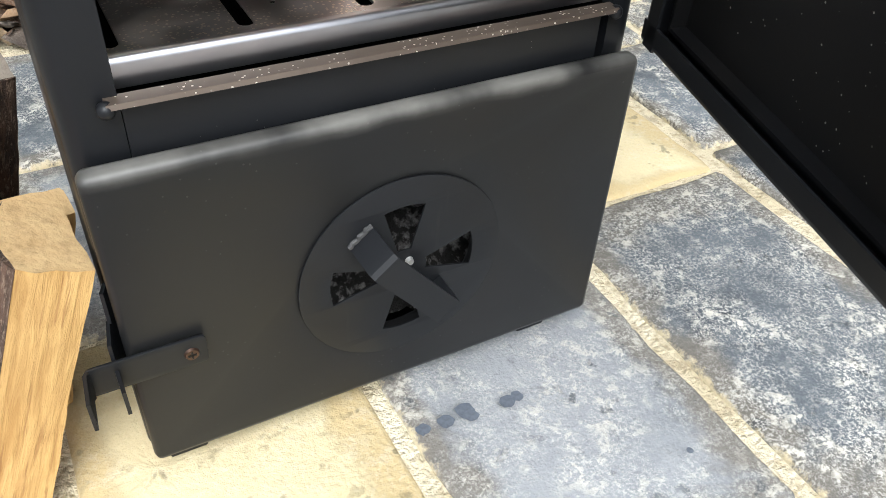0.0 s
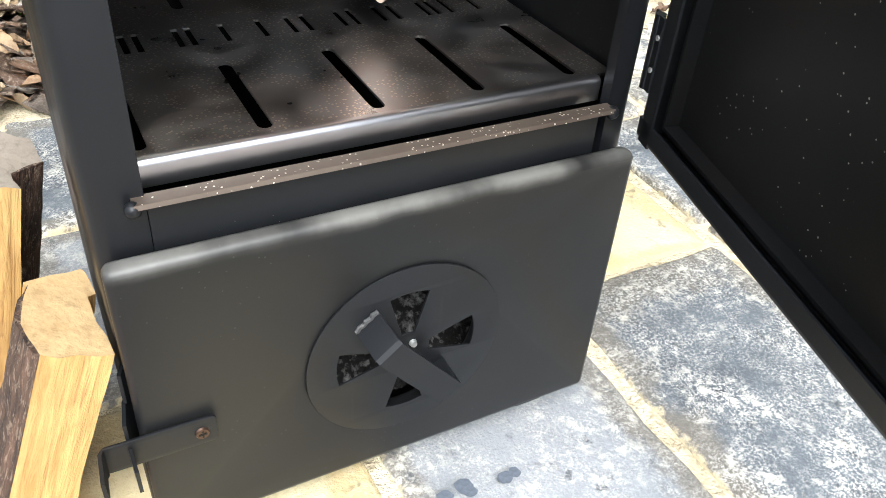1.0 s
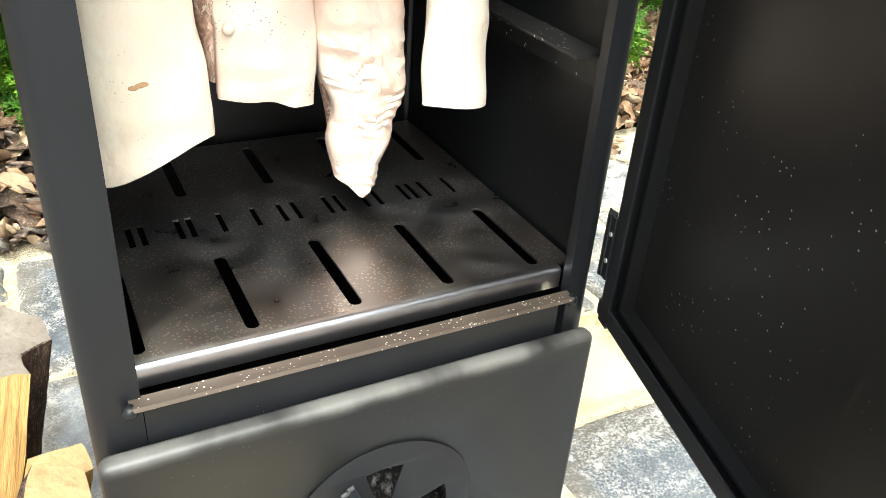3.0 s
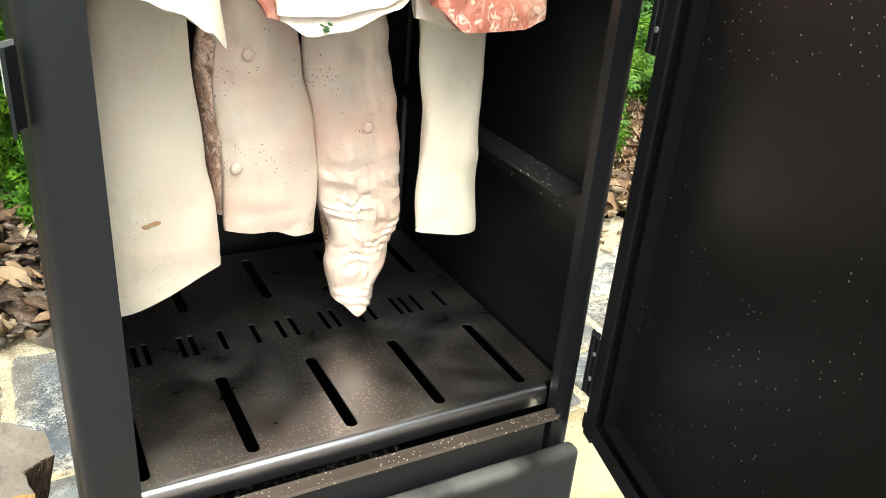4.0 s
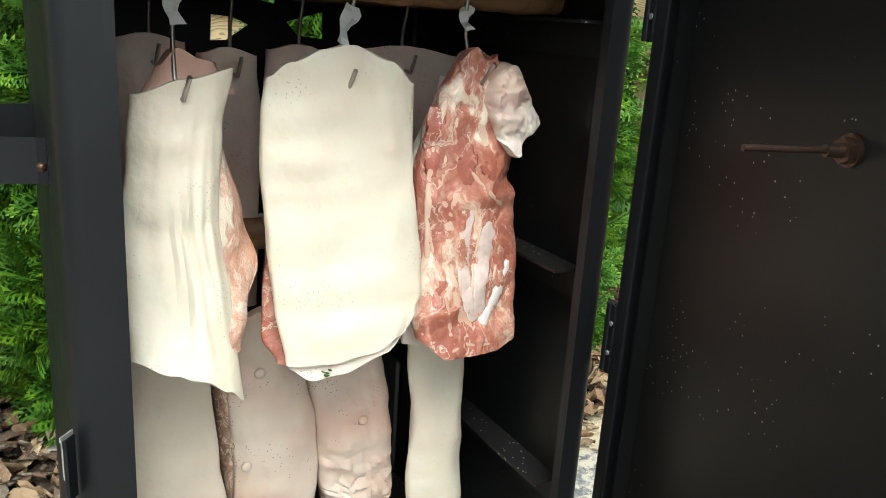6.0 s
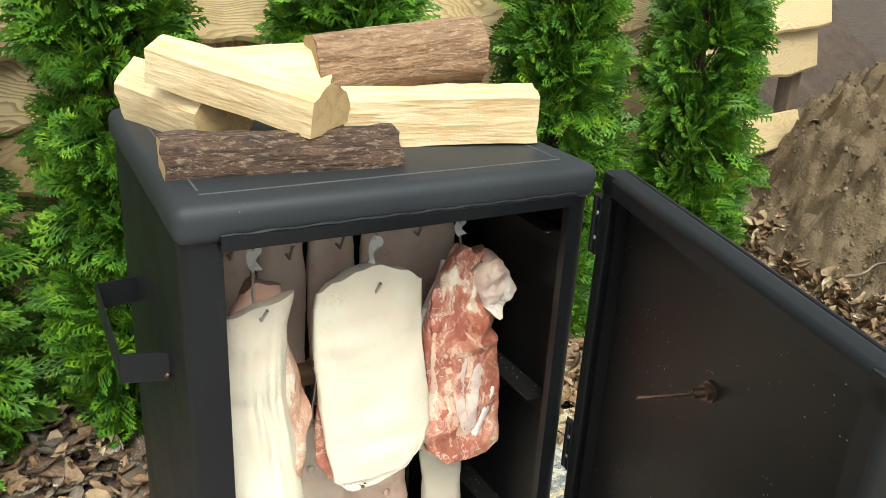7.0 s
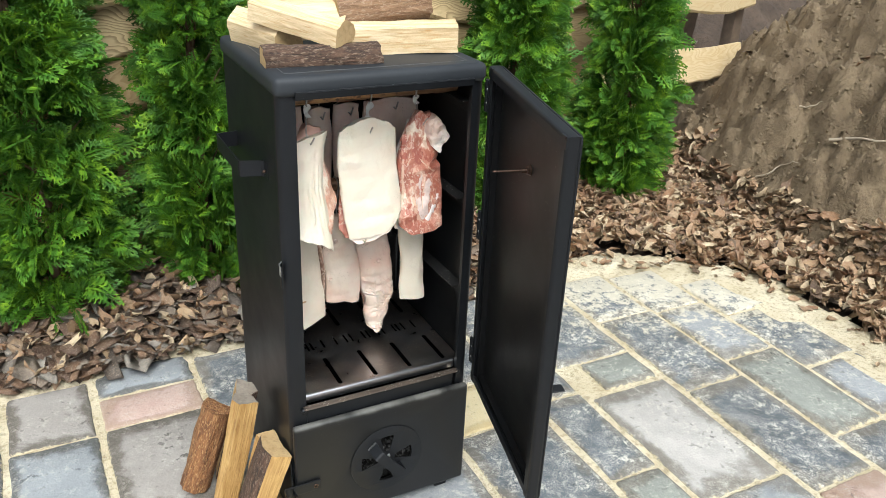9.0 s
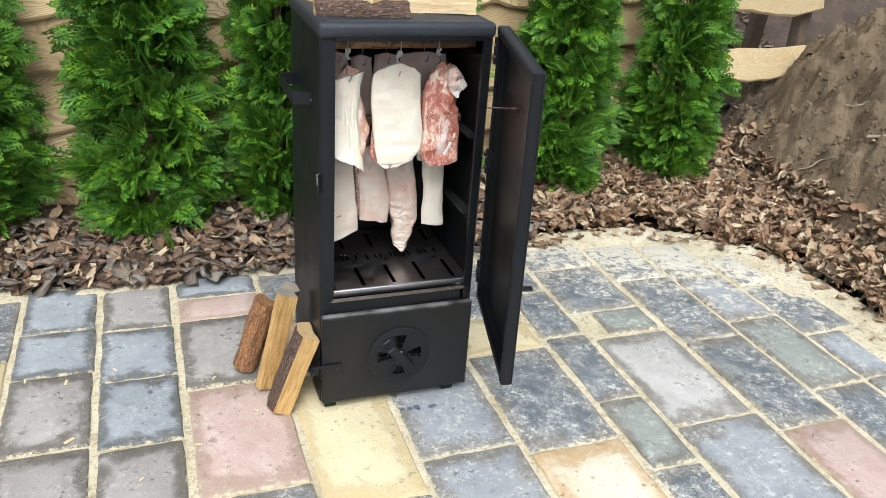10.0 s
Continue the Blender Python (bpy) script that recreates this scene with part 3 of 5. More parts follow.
levels = (0.02, 0.20, 0.375, 0.555, 0.735, 0.905, 1.07, 1.24)
for k, z in enumerate(levels):
    part("board", board(-2.3, 2.34, z, z + 0.205, -0.012 * (k % 2), k * 3.7), SLAB, fence, smooth=40)
    if z not in (0.555, 0.02, 0.20):
        part("board", board(2.345, 3.12, z - 0.04 if z > 0.4 else z - 0.03, z + (0.2 if z > 0.4 else 0.12), -0.02 * (k % 2), k * 5.1 + 40, 0.03), SLAB_NEW, fence, smooth=40)
for x in (-1.9, 0.2, 2.34, 3.10):
    part("post", box(bmesh.new(), x - 0.035, x + 0.035, 0.02, 0.09, -0.03, 1.5, 0.004), POST, fence, "dark weathered wooden post")
bm = box(bmesh.new(), -0.04, 0.04, -0.03, 0.03, 0, 1.3, 0.004)
solo("fence_post", bm, POST, "weathered brown post leaning behind the fence", "post", m=pose(2.95, 2.2, 0.1, 0, 6, 0))


# ---- thuja hedge ----
def frond():
    """One flat lacy spray of scaly twigs, 1 long, along y: a stem, its side shoots and their shoots, as small blunt blades."""
    vs, fs = [], []

    def blade(x, y, a, length, width, z=0.0):
        dx, dy = math.sin(a), math.cos(a)
        k = len(vs)
        vs.extend([(x, y, z), (x + dx * length * 0.62 - dy * width * 0.5, y + dy * length * 0.62 + dx * width * 0.5, z + 0.012),
                   (x + dx * length, y + dy * length, z - 0.02), (x + dx * length * 0.62 + dy * width * 0.5, y + dy * length * 0.62 - dx * width * 0.5, z + 0.012)])
        fs.extend([(k, k + 1, k + 2), (k, k + 2, k + 3)])

    blade(0, 0, 0, 1.0, 0.05)
    for i in range(11):
        y = 0.08 + 0.078 * i
        side = 1 if i % 2 else -1
        length = 0.12 + 0.34 * math.sin(math.pi * (0.12 + 0.80 * y)) * (1.1 - 0.5 * y)
        a = side * (0.86 - 0.25 * y)
        blade(0, y, a, length, 0.062, 0.01)
        for q, t in ((0.28, 1), (0.48, -1), (0.68, 1)):
            blade(math.sin(a) * length * q, y + math.cos(a) * length * q, a + t * 0.62, length * (0.52 - 0.25 * q), 0.056, 0.015)
    return np.array(vs), np.array(fs)


FV, FF = frond()


def thuja_crown(seed, height, radius, clumps, each):
    """Sprays gathered in clumps over a tapering column, with gaps between the clumps and a few sprays deep inside."""
    rng = np.random.default_rng(seed)
    cz = height * rng.random(clumps) ** 1.12
    ca = rng.random(clumps) * 2 * np.pi
    taper = np.where(cz < 0.25, 0.80 + 0.8 * cz, 1.0 - 0.82 * np.clip((cz - 0.25) / (height - 0.25), 0, 1) ** 0.95)
    lump = np.array([1 + 0.30 * noise.noise((math.cos(a) * 1.6 + seed, math.sin(a) * 1.6, q * 4.5)) + 0.22 * noise.noise((math.cos(a) * 4, math.sin(a) * 4 + seed, q * 11)) for a, q in zip(ca, cz)])
    deep = np.where(rng.random(clumps) < 0.72, 0.60 + 0.14 * rng.random(clumps), 0.22 + 0.3 * rng.random(clumps))
    cr = radius * taper * lump * deep
    lean = np.radians(rng.normal(44, 15, clumps))
    count = clumps * each
    ang = np.repeat(ca, each) + rng.normal(0, 0.10, count)
    z = np.repeat(cz, each) + rng.normal(0, 0.018, count)
    rad = np.repeat(cr, each) * (0.9 + 0.2 * rng.random(count))
    out = np.stack([np.cos(ang), np.sin(ang), np.zeros(count)], 1)
    tang = np.stack([-np.sin(ang), np.cos(ang), np.zeros(count)], 1)
    place = out * rad[:, None] + np.array([0, 0, 1.0]) * (z[:, None] + 0.01)
    tilt = np.repeat(lean, each) + rng.normal(0, 0.34, count)
    swing = rng.normal(0, 0.50, count)
    d = (out * np.cos(swing)[:, None] + tang * np.sin(swing)[:, None]) * np.cos(tilt)[:, None] + np.array([0, 0, 1.0]) * np.sin(tilt)[:, None]
    ref = tang * rng.choice([-1, 1], count)[:, None] + rng.normal(0, 0.65, (count, 3))
    side = np.cross(ref, d)
    side /= np.linalg.norm(side, axis=1)[:, None]
    norm = np.cross(d, side)
    size = 0.070 + 0.062 * rng.random(count)
    v = (place[:, None, :] + size[:, None, None] * (FV[None, :, 0:1] * side[:, None, :] + FV[None, :, 1:2] * d[:, None, :] + FV[None, :, 2:3] * norm[:, None, :]))
    v[:, :, 2] -= 0.22 * size[:, None] * FV[None, :, 1] ** 2
    f = FF[None, :, :] + (np.arange(count) * len(FV))[:, None, None]
    return bulk("crown", v.reshape(-1, 3), f.reshape(-1, 3), THUJA)


def thuja_trunk(seed, height):
    rnd = random.Random(seed)
    bm = tube(bmesh.new(), [(0.012 * math.sin(i), 0.012 * math.cos(i * 1.7), height * i / 8 - 0.02) for i in range(9)], 0.022, 8, [1 - 0.1 * i for i in range(9)])
    for i in range(46):
        z, a = 0.08 + (height - 0.25) * i / 46, i * 2.4
        r = 0.16 * (1 - 0.7 * z / height) * rnd.uniform(0.7, 1.0)
        tube(bm, [(0, 0, z), (r * 0.5 * math.cos(a), r * 0.5 * math.sin(a), z + 0.05), (r * math.cos(a), r * math.sin(a), z + 0.13)], 0.005, 4, (1, 0.7, 0.3))
    return mesh_of(bm, TWIG, 40)


SHAPES = [(thuja_crown(s, 1.8, 0.202, 470, 9), thuja_trunk(s, 1.6)) for s in (3, 8, 14)]
for k, (x, y, turn, wide) in enumerate(((-0.93, 1.24, 40, 1.08), (-0.365, 1.22, 0, 1.18), (0.105, 1.25, 130, 0.98), (0.66, 1.28, 220, 1.05), (1.31, 1.31, 80, 1.02), (1.89, 1.33, 300, 1.0))):
    tree = thing("thuja", "dense bright green thuja conifer growing before the fence", "conifer", pose(x, y, bed_height(x, y) - 0.01, 0, 0, turn), "hedge of thujas")
    tree.scale = (wide, wide, 1.0)
    crown, trunk = SHAPES[k % 3]
    for name, me in (("crown", crown), ("trunk", trunk)):
        ob = new(name, me)
        ob.parent = tree


# ---- leaf litter and bark chips ----
def scatter(name, count, seed, region, template, faces, size, material, label, category, lift, curl=0.5, flat=0.35, smooth=False, rough=0.07, power=1.0, squash=1.0):
    """Many small pieces strewn over the beds, as one mesh."""
    rng = np.random.default_rng(seed)
    x0, x1, y0, y1, keep, height = region
    pts = []
    while len(pts) < count:
        x, y = rng.uniform(x0, x1), rng.uniform(y0, y1)
        if keep(x, y):
            pts.append((x, y, height(x, y) + lift * rng.random() + 0.004))
    pts = np.array(pts)
    t = np.repeat(template[None], count, 0).copy()
    t[:, :, 2] += rng.normal(0, curl, count)[:, None] * (t[:, :, 0] ** 2 + 0.4 * t[:, :, 1] ** 2)
    t += rng.normal(0, rough, t.shape) * np.array([1.0, 1.0, squash])
    s = size[0] + (size[1] - size[0]) * rng.random(count) ** power
    t *= s[:, None, None]
    t[:, :, 0] *= rng.uniform(0.6, 1.0, count)[:, None]
    a, b, c = rng.uniform(0, 2 * np.pi, count), rng.normal(0, flat, count), rng.normal(0, flat, count)
    rz = np.stack([np.stack([np.cos(a), -np.sin(a), 0 * a], 1), np.stack([np.sin(a), np.cos(a), 0 * a], 1), np.stack([0 * a, 0 * a, 1 + 0 * a], 1)], 1)
    rx = np.stack([np.stack([1 + 0 * b, 0 * b, 0 * b], 1), np.stack([0 * b, np.cos(b), -np.sin(b)], 1), np.stack([0 * b, np.sin(b), np.cos(b)], 1)], 1)
    ry = np.stack([np.stack([np.cos(c), 0 * c, np.sin(c)], 1), np.stack([0 * c, 1 + 0 * c, 0 * c], 1), np.stack([-np.sin(c), 0 * c, np.cos(c)], 1)], 1)
    v = np.einsum("nij,njk,nkl,nml->nmi", rz, rx, ry, t) + pts[:, None, :]
    f = faces[None] + (np.arange(count) * len(template))[:, None, None]
    ob = new(name, bulk(name, v.reshape(-1, 3), f.reshape(-1, faces.shape[1]), material, smooth))
    return tagged(ob, label, category, kind="stuff")


leaf_v = np.array([(w * s, y, 0.10 * abs(s)) for y, w in ((-0.5, 0.05), (-0.22, 0.26), (0.1, 0.30), (0.36, 0.16), (0.55, 0.02)) for s in (-1, 0, 1)], float)
leaf_f = np.array([(3 * i + j, 3 * i + j + 1, 3 * i + j + 4, 3 * i + j + 3) for i in range(4) for j in range(2)])
chip_v = np.array([(x * (1.0 if z > 0 else 0.85), y, z * 0.08 + 0.07 * math.sin(x * 4 + y * 3)) for z in (-0.5, 0.5) for x, y in ((-0.34, -0.45), (0.05, -0.55), (0.36, -0.3), (0.30, 0.42), (-0.05, 0.56), (-0.36, 0.30))], float)
chip_q = [(i, (i + 1) % 6, 6 + (i + 1) % 6, 6 + i) for i in range(6)] + [(6, 7, 8, 9), (6, 9, 10, 11), (3, 2, 1, 0), (5, 4, 3, 0)]
chip_f = np.array(chip_q)


def beyond(x, y):
    return not on_terrace(x, y, (-0.022 if x < 0.92 and y > 0 else 0.012) + (0.05 if x < 0.92 else 0.09) * noise.noise((x * 7, y * 7, 4)))


def right_bed(x, y):
    return heap_height(x, y) < 0.16 + 0.1 * noise.noise((x * 6, y * 6, 1)) and beyond(x, y) and (x > 0.95 + 0.25 * noise.noise((x * 3, y * 3, 0)))


def left_bed(x, y):
    return beyond(x, y) and x < 1.15 + 0.3 * noise.noise((x * 3, y * 3, 5))


scatter("dead_leaves", 8500, 5, (0.8, 2.75, -0.9, 1.7, right_bed, lambda x, y: max(bed_height(x, y), heap_height(x, y) - 0.02)), leaf_v, leaf_f, (0.03, 0.08), LEAF,
        "curled brown dead leaves strewn over the bed", "dead leaves", 0.035, 1.0, 0.5)
scatter("dead_leaves", 150, 16, (0.9, 2.0, -0.7, 0.98, lambda x, y: on_terrace(x, y, 0.05) and not on_terrace(x, y, -0.10 + 0.08 * noise.noise((x * 6, y * 6, 3))), lambda x, y: 0.002), leaf_v, leaf_f, (0.02, 0.06), LEAF,
        "brown leaves blown onto the sandy rim of the paving", "dead leaves", 0.004, 0.6, 0.15)
scatter("dead_leaves", 28, 6, (2.3, 3.4, -0.2, 1.9, lambda x, y: noise.noise((x * 2, y * 2, 8)) > -0.05, lambda x, y: heap_height(x, y) - 0.018), leaf_v, leaf_f, (0.03, 0.07), LEAF,
        "few brown leaves and roots caught on the soil heap", "dead leaves", 0.01, 1.0, 0.4)
scatter("bark_chips", 6500, 7, (-2.0, 1.4, 0.74, 1.75, left_bed, bed_height), chip_v, chip_f, (0.016, 0.095), CHIP,
        "coarse brown and grey bark chips under the conifers", "bark mulch", 0.03, 0.16, 0.30, rough=0.13, power=1.7, squash=0.3)
scatter("dead_leaves", 2200, 18, (-2.0, 1.2, 0.76, 1.5, left_bed, bed_height), leaf_v, leaf_f, (0.03, 0.075), LEAF,
        "crumbled brown leaves among the bark chips", "dead leaves", 0.04, 0.9, 0.5)
scatter("bark_chips", 1500, 21, (1.8, 3.6, 2.3, 3.2, lambda x, y: True, lambda x, y: 0.75 * (y - 2.3) + 0.05 * noise.noise((x * 9, y * 9, 0))), chip_v, chip_f, (0.02, 0.08), CHIP,
        "dark bark chips on the bank behind the fence", "bark mulch", 0.02, 0.16, 0.35, rough=0.13, power=1.5, squash=0.3)
clod_v = np.array([(1, 0, 0), (-1, 0, 0), (0, 1, 0), (0, -1, 0), (0, 0, 0.8), (0, 0, -0.8)], float) * 0.5
clod_f = np.array([(4, 0, 2), (4, 2, 1), (4, 1, 3), (4, 3, 0), (5, 2, 0), (5, 1, 2), (5, 3, 1), (5, 0, 3)])
scatter("soil_clods", 16000, 9, (2.15, 3.9, -0.6, 2.2, lambda x, y: heap_height(x, y) > 0.04, lambda x, y: heap_height(x, y) - 0.026), clod_v, clod_f, (0.003, 0.026), CLOD,
        "loose clods of grey-brown soil on the heap", "soil clods", 0.006, 0.0, 0.8, rough=0.15, power=4.0)

ROOT = plain("dry_root", (0.34, 0.28, 0.20), 0.9, 0, 0.4, 60)
for k, (p, q, rad) in enumerate((((2.62, 0.66), (2.70, 0.44), 0.006), ((2.44, 0.74), (2.52, 0.40), 0.007), ((2.36, 0.98), (2.42, 0.80), 0.005), ((2.56, 1.02), (2.62, 0.92), 0.004))):
    line = [(lerp(p[0], q[0], i / 12) + 0.03 * noise.noise((i * 0.25, k, 0)), lerp(p[1], q[1], i / 12) + 0.03 * noise.noise((i * 0.25, k, 6))) for i in range(13)]
    rise = [heap_height(x, y) for x, y in line]
    rise = [sum(rise[max(0, i - 3):i + 4]) / len(rise[max(0, i - 3):i + 4]) for i in range(13)]
    bm = tube(bmesh.new(), [(x, y, rise[i] - 0.02 + 0.022 * math.sin(math.pi * i / 12)) for i, (x, y) in enumerate(line)], rad, 7, [1 - 0.06 * i for i in range(13)])
    solo("root", bm, ROOT, "thin pale dry root sticking out of the soil heap", "root", "roots in the soil heap", smooth=60)

# ---- smoker cabinet: welded black steel, 0.40 wide, 0.36 deep, 1.0 high ----
W, D, TOP = 0.400, 0.366, 0.986
smoker = thing("smoker", "tall black-painted steel meat smoker standing open on the paving", "smoker")
flat = lambda a, b, c: (a, b, c)
T = 0.003
left_path = [(0.034, 0.022), (0.034, 0.002)] + arc(0.014, 0.016, 0.014, -90, -180)[0:] + [(0.0, D - 0.012)] + arc(0.012, D - 0.012, 0.012, 180, 90) + [(0.03, D)]
left_path = [(x, y) for x, y in left_path]
part("side_wall", fold(bmesh.new(), left_path[::-1], T, 0.018, 0.974, flat), BLACK, smoker, "black side wall with scuffs", smooth=40)
part("side_wall", fold(bmesh.new(), [(W - 0.026, 0.012), (W - 0.026, 0.002)] + [(W - x, y) for x, y in left_path[2:]], T, 0.018, 0.974, flat), BLACK, smoker, "black side wall with scuffs", smooth=40)
# sooty lining, 2 mm inside the walls
for x in (0.005, W - 0.0062):
    part("side_lining", box(bmesh.new(), x, x + 0.0012, 0.024, D - 0.006, 0.30, 0.97), SOOTY, smoker, "soot-blackened inner wall")
vents = [[(0.165, 0.867), (0.181, 0.868), (0.203, 0.884), (0.186, 0.891), (0.166, 0.892)], [(0.243, 0.889), (0.254, 0.876), (0.283, 0.873), (0.282, 0.901)], [(0.206, 0.924), (0.212, 0.909), (0.230, 0.906), (0.232, 0.924)]]
back_m = pose(0, D - 0.0035, 0, 90, 0, 0)
part("back_wall", plate([[(0.012, 0.018), (W - 0.012, 0.018), (W - 0.012, 0.974), (0.012, 0.974)]] + vents, 0.003, back_m), SOOTY, smoker, "soot-blackened back wall with vent holes")

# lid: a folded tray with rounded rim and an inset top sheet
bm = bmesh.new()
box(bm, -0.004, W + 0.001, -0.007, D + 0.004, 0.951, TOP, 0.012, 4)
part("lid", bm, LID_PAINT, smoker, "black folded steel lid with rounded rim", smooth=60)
part("lid_seam", fold(bmesh.new(), [(0.022, 0.02), (W - 0.03, 0.02), (W - 0.03, D - 0.03), (0.022, D - 0.03), (0.022, 0.03)], 0.0016, TOP - 0.002, TOP + 0.0006, flat), plain("dusty_seam", (0.10, 0.10, 0.10), 0.6), smoker, "thin pale weld seam")
bm = fold(bmesh.new(), [(-0.014, 0.960), (-0.012, 0.948), (0.004, 0.947)], 0.003, 0.030, W - 0.030, lambda a, b, c: (c, a, b))
part("drip_lip", bm, BLACK, smoker, "folded lip over the opening")
bm = bmesh.new()
rnd = random.Random(4)
tube(bm, [(lerp(0.030, W - 0.030, i / 60), -0.0105, 0.9605 + 0.0004 * math.sin(i)) for i in range(61)], 0.0016, 6, [0.7 + rnd.random() * 0.7 for i in range(61)])
part("weld_bead", bm, BLACK, smoker)

# sill between the smoking room and the fire box
part("sill_panel", box(bmesh.new(), 0.0345, W - 0.0345, 0.0005, 0.0035, 0.270, 0.3165), BLACK, smoker)
bm = fold(bmesh.new(), [(0.004, 0.3195), (-0.0075, 0.3195), (-0.0085, 0.3165)], 0.002, 0.026, W - 0.026, lambda a, b, c: (c, a, b))
part("sill_lip", bm, BROWNED, smoker, "browned bare steel lip with fat specks")
for x in (0.026, W - 0.026):
    bm = bmesh.new()
    bmesh.ops.create_icosphere(bm, subdivisions=2, radius=0.0055, matrix=pose(x, -0.004, 0.315))
    part("weld_bead", bm, BLACK, smoker, smooth=180)
part("fire_box_floor", box(bmesh.new(), 0.004, W - 0.004, 0.004, D - 0.006, 0.030, 0.033), SOOTY, smoker)
bm = bmesh.new()
bmesh.ops.create_grid(bm, x_segments=50, y_segments=40, size=0.5)
for v in bm.verts:
    x, y = 0.2 + v.co.x * 0.36, 0.17 + v.co.y * 0.32
    v.co = (x, y, 0.045 + 0.095 * math.exp(-((x - 0.2) / 0.17) ** 2 - ((y - 0.08) / 0.065) ** 2) + 0.018 * noise.noise((x * 40, y * 40, 0)) + 0.012 * noise.noise((x * 110, y * 110, 2)))
solo("ash_bed", bm, CHAR, "grey ash and charcoal in the fire box", "ash", kind="stuff", smooth=60)
for x in (0.012, 0.335):
    for y in (0.002, D - 0.04):
        part("foot", box(bmesh.new(), x, x + 0.03, y, y + 0.03, 0.0, 0.022, 0.002), BLACK, smoker)

# runners on the side walls
for z in (0.512, 0.710, 0.9085):
    for side in (0, 1):
        path = [(0.034, z), (0.0065, z), (0.0065, z - 0.028)] if side == 0 else [(W - 0.0065, z - 0.028), (W - 0.0065, z), (W - 0.034, z)]
        bm = fold(bmesh.new(), path, 0.0025, 0.028, D - 0.01, lambda a, b, c: (a, c, b))
        part("runner", bm, RUNNER, smoker, "soot-blackened angle-iron runner")

# latch keeper on the front edge and handle strap on the side
bm = fold(bmesh.new(), [(-0.001, 0.010), (-0.007, 0.002), (-0.007, -0.010)], 0.002, 0.603, 0.645, flat)
keeper = part("latch_keeper", bm, BLACK, smoker)
bm = fold(bmesh.new(), [(-0.001, 0.010), (-0.0085, 0.001)], 0.0012, 0.6452, 0.648, flat)
fold(bm, [(-0.0078, 0.002), (-0.0078, -0.009)], 0.0006, 0.625, 0.6455, flat)
part("worn_edge", bm, BRIGHT, keeper, "edge worn to bare metal")
bm = fold(bmesh.new(), [(-0.0005, 0.304), (-0.0005, 0.284), (-0.041, 0.278), (-0.043, 0.274), (-0.043, 0.110), (-0.041, 0.105), (-0.006, 0.096), (-0.0005, 0.091), (-0.0005, 0.068)], 0.0025, 0.783, 0.813, flat)
handle = part("carry_handle", bm, BLACK, smoker, "bent black strap handle", smooth=20)
bm = bmesh.new()
bmesh.ops.create_icosphere(bm, subdivisions=2, radius=0.0035, matrix=pose(-0.004, 0.080, 0.797))
part("rivet", bm, PROBE, handle, smooth=180)

# lower door with the round draught plate
CX, CZ = 0.203, 0.146


def sector(c, half, r0, r1):
    return [(CX + r1 * math.cos(radians(a)), CZ + r1 * math.sin(radians(a))) for a in np.linspace(c - half, c + half, 6)] + [(CX + r0 * math.cos(radians(a)), CZ + r0 * math.sin(radians(a))) for a in np.linspace(c + half, c - half, 3)]


openings = [sector(c, 16, 0.019, 0.059) for c in (90, 2, 179, 269)]
ash_door = part("ash_door", plate([rounded(0.001, 0.396, 0.025, 0.283, 0.006), [(CX + 0.066 * math.cos(a), CZ + 0.066 * math.sin(a)) for a in np.linspace(0, 2 * math.pi, 48, endpoint=False)]], 0.016, pose(0, -0.009, 0, 90, 0, 0), 0.005), WORN, smoker, "black steel ash door with worn upper edge", smooth=60)
disc = [(CX + 0.083 * math.cos(a), CZ + 0.083 * math.sin(a)) for a in np.linspace(0, 2 * math.pi, 64, endpoint=False)]
draught = part("draught_plate", plate([disc] + openings, 0.0018, pose(0, -0.0182, 0, 90, 0, 0), 0.0004), BLACK, ash_door, "round draught plate with four wedge openings")
grip_m = pose(0.199, -0.0192, 0.1525, 0, 50, 0)
bm = fold(bmesh.new(), [(-0.0485, 0.0), (-0.0475, -0.004), (-0.0445, -0.027), (-0.0435, -0.030), (-0.0405, -0.033), (0.0405, -0.033), (0.0425, -0.031), (0.0435, 0.0)], 0.0026, -0.0115, 0.0115, lambda a, b, c: (a, b, c))
bm.transform(grip_m)
part("grip", bm, BLACK, ash_door, "bent black strap grip", smooth=20)
bm = bmesh.new()
tube(bm, [grip_m @ Vector((-0.0495 + 0.0008 * math.sin(i * 2.1), -0.0012, -0.0115 + 0.0023 * i)) for i in range(11)], 0.0024, 7, [0.7 + 0.3 * abs(math.sin(i * 1.7)) for i in range(11)])
part("weld_bead", bm, plain("grey_weld", (0.07, 0.07, 0.07), 0.6, 0.5), ash_door)
bm = bmesh.new()
bmesh.ops.create_cone(bm, segments=12, radius1=0.0035, radius2=0.0025, depth=0.004, cap_ends=True, matrix=pose(CX + 0.004, -0.0205, CZ + 0.008, 90, 0, 0))
part("pivot_pin", bm, BRIGHT, ash_door)
# catch strap with its screw
bm = plate([rounded(-0.026, 0.052, 0.121, 0.146, 0.004)], 0.0025, pose(0, -0.0215, 0, 90, 0, 0), 0.0005)
fold(bm, [(-0.0255, -0.0225), (-0.0275, -0.0255), (-0.0295, -0.051)], 0.0025, 0.121, 0.146, flat)
catch = part("catch_strap", bm, BLACK, smoker, "flat steel catch strap with bent end")
bm = bmesh.new()
bmesh.ops.create_cone(bm, segments=16, radius1=0.0055, radius2=0.0045, depth=0.002, cap_ends=True, matrix=pose(0.041, -0.0235, 0.1325, 90, 0, 0))
screw = part("screw", bm, PROBE, catch)
bm = bmesh.new()
box(bm, 0.038, 0.044, -0.0252, -0.0245, 0.1318, 0.1332)
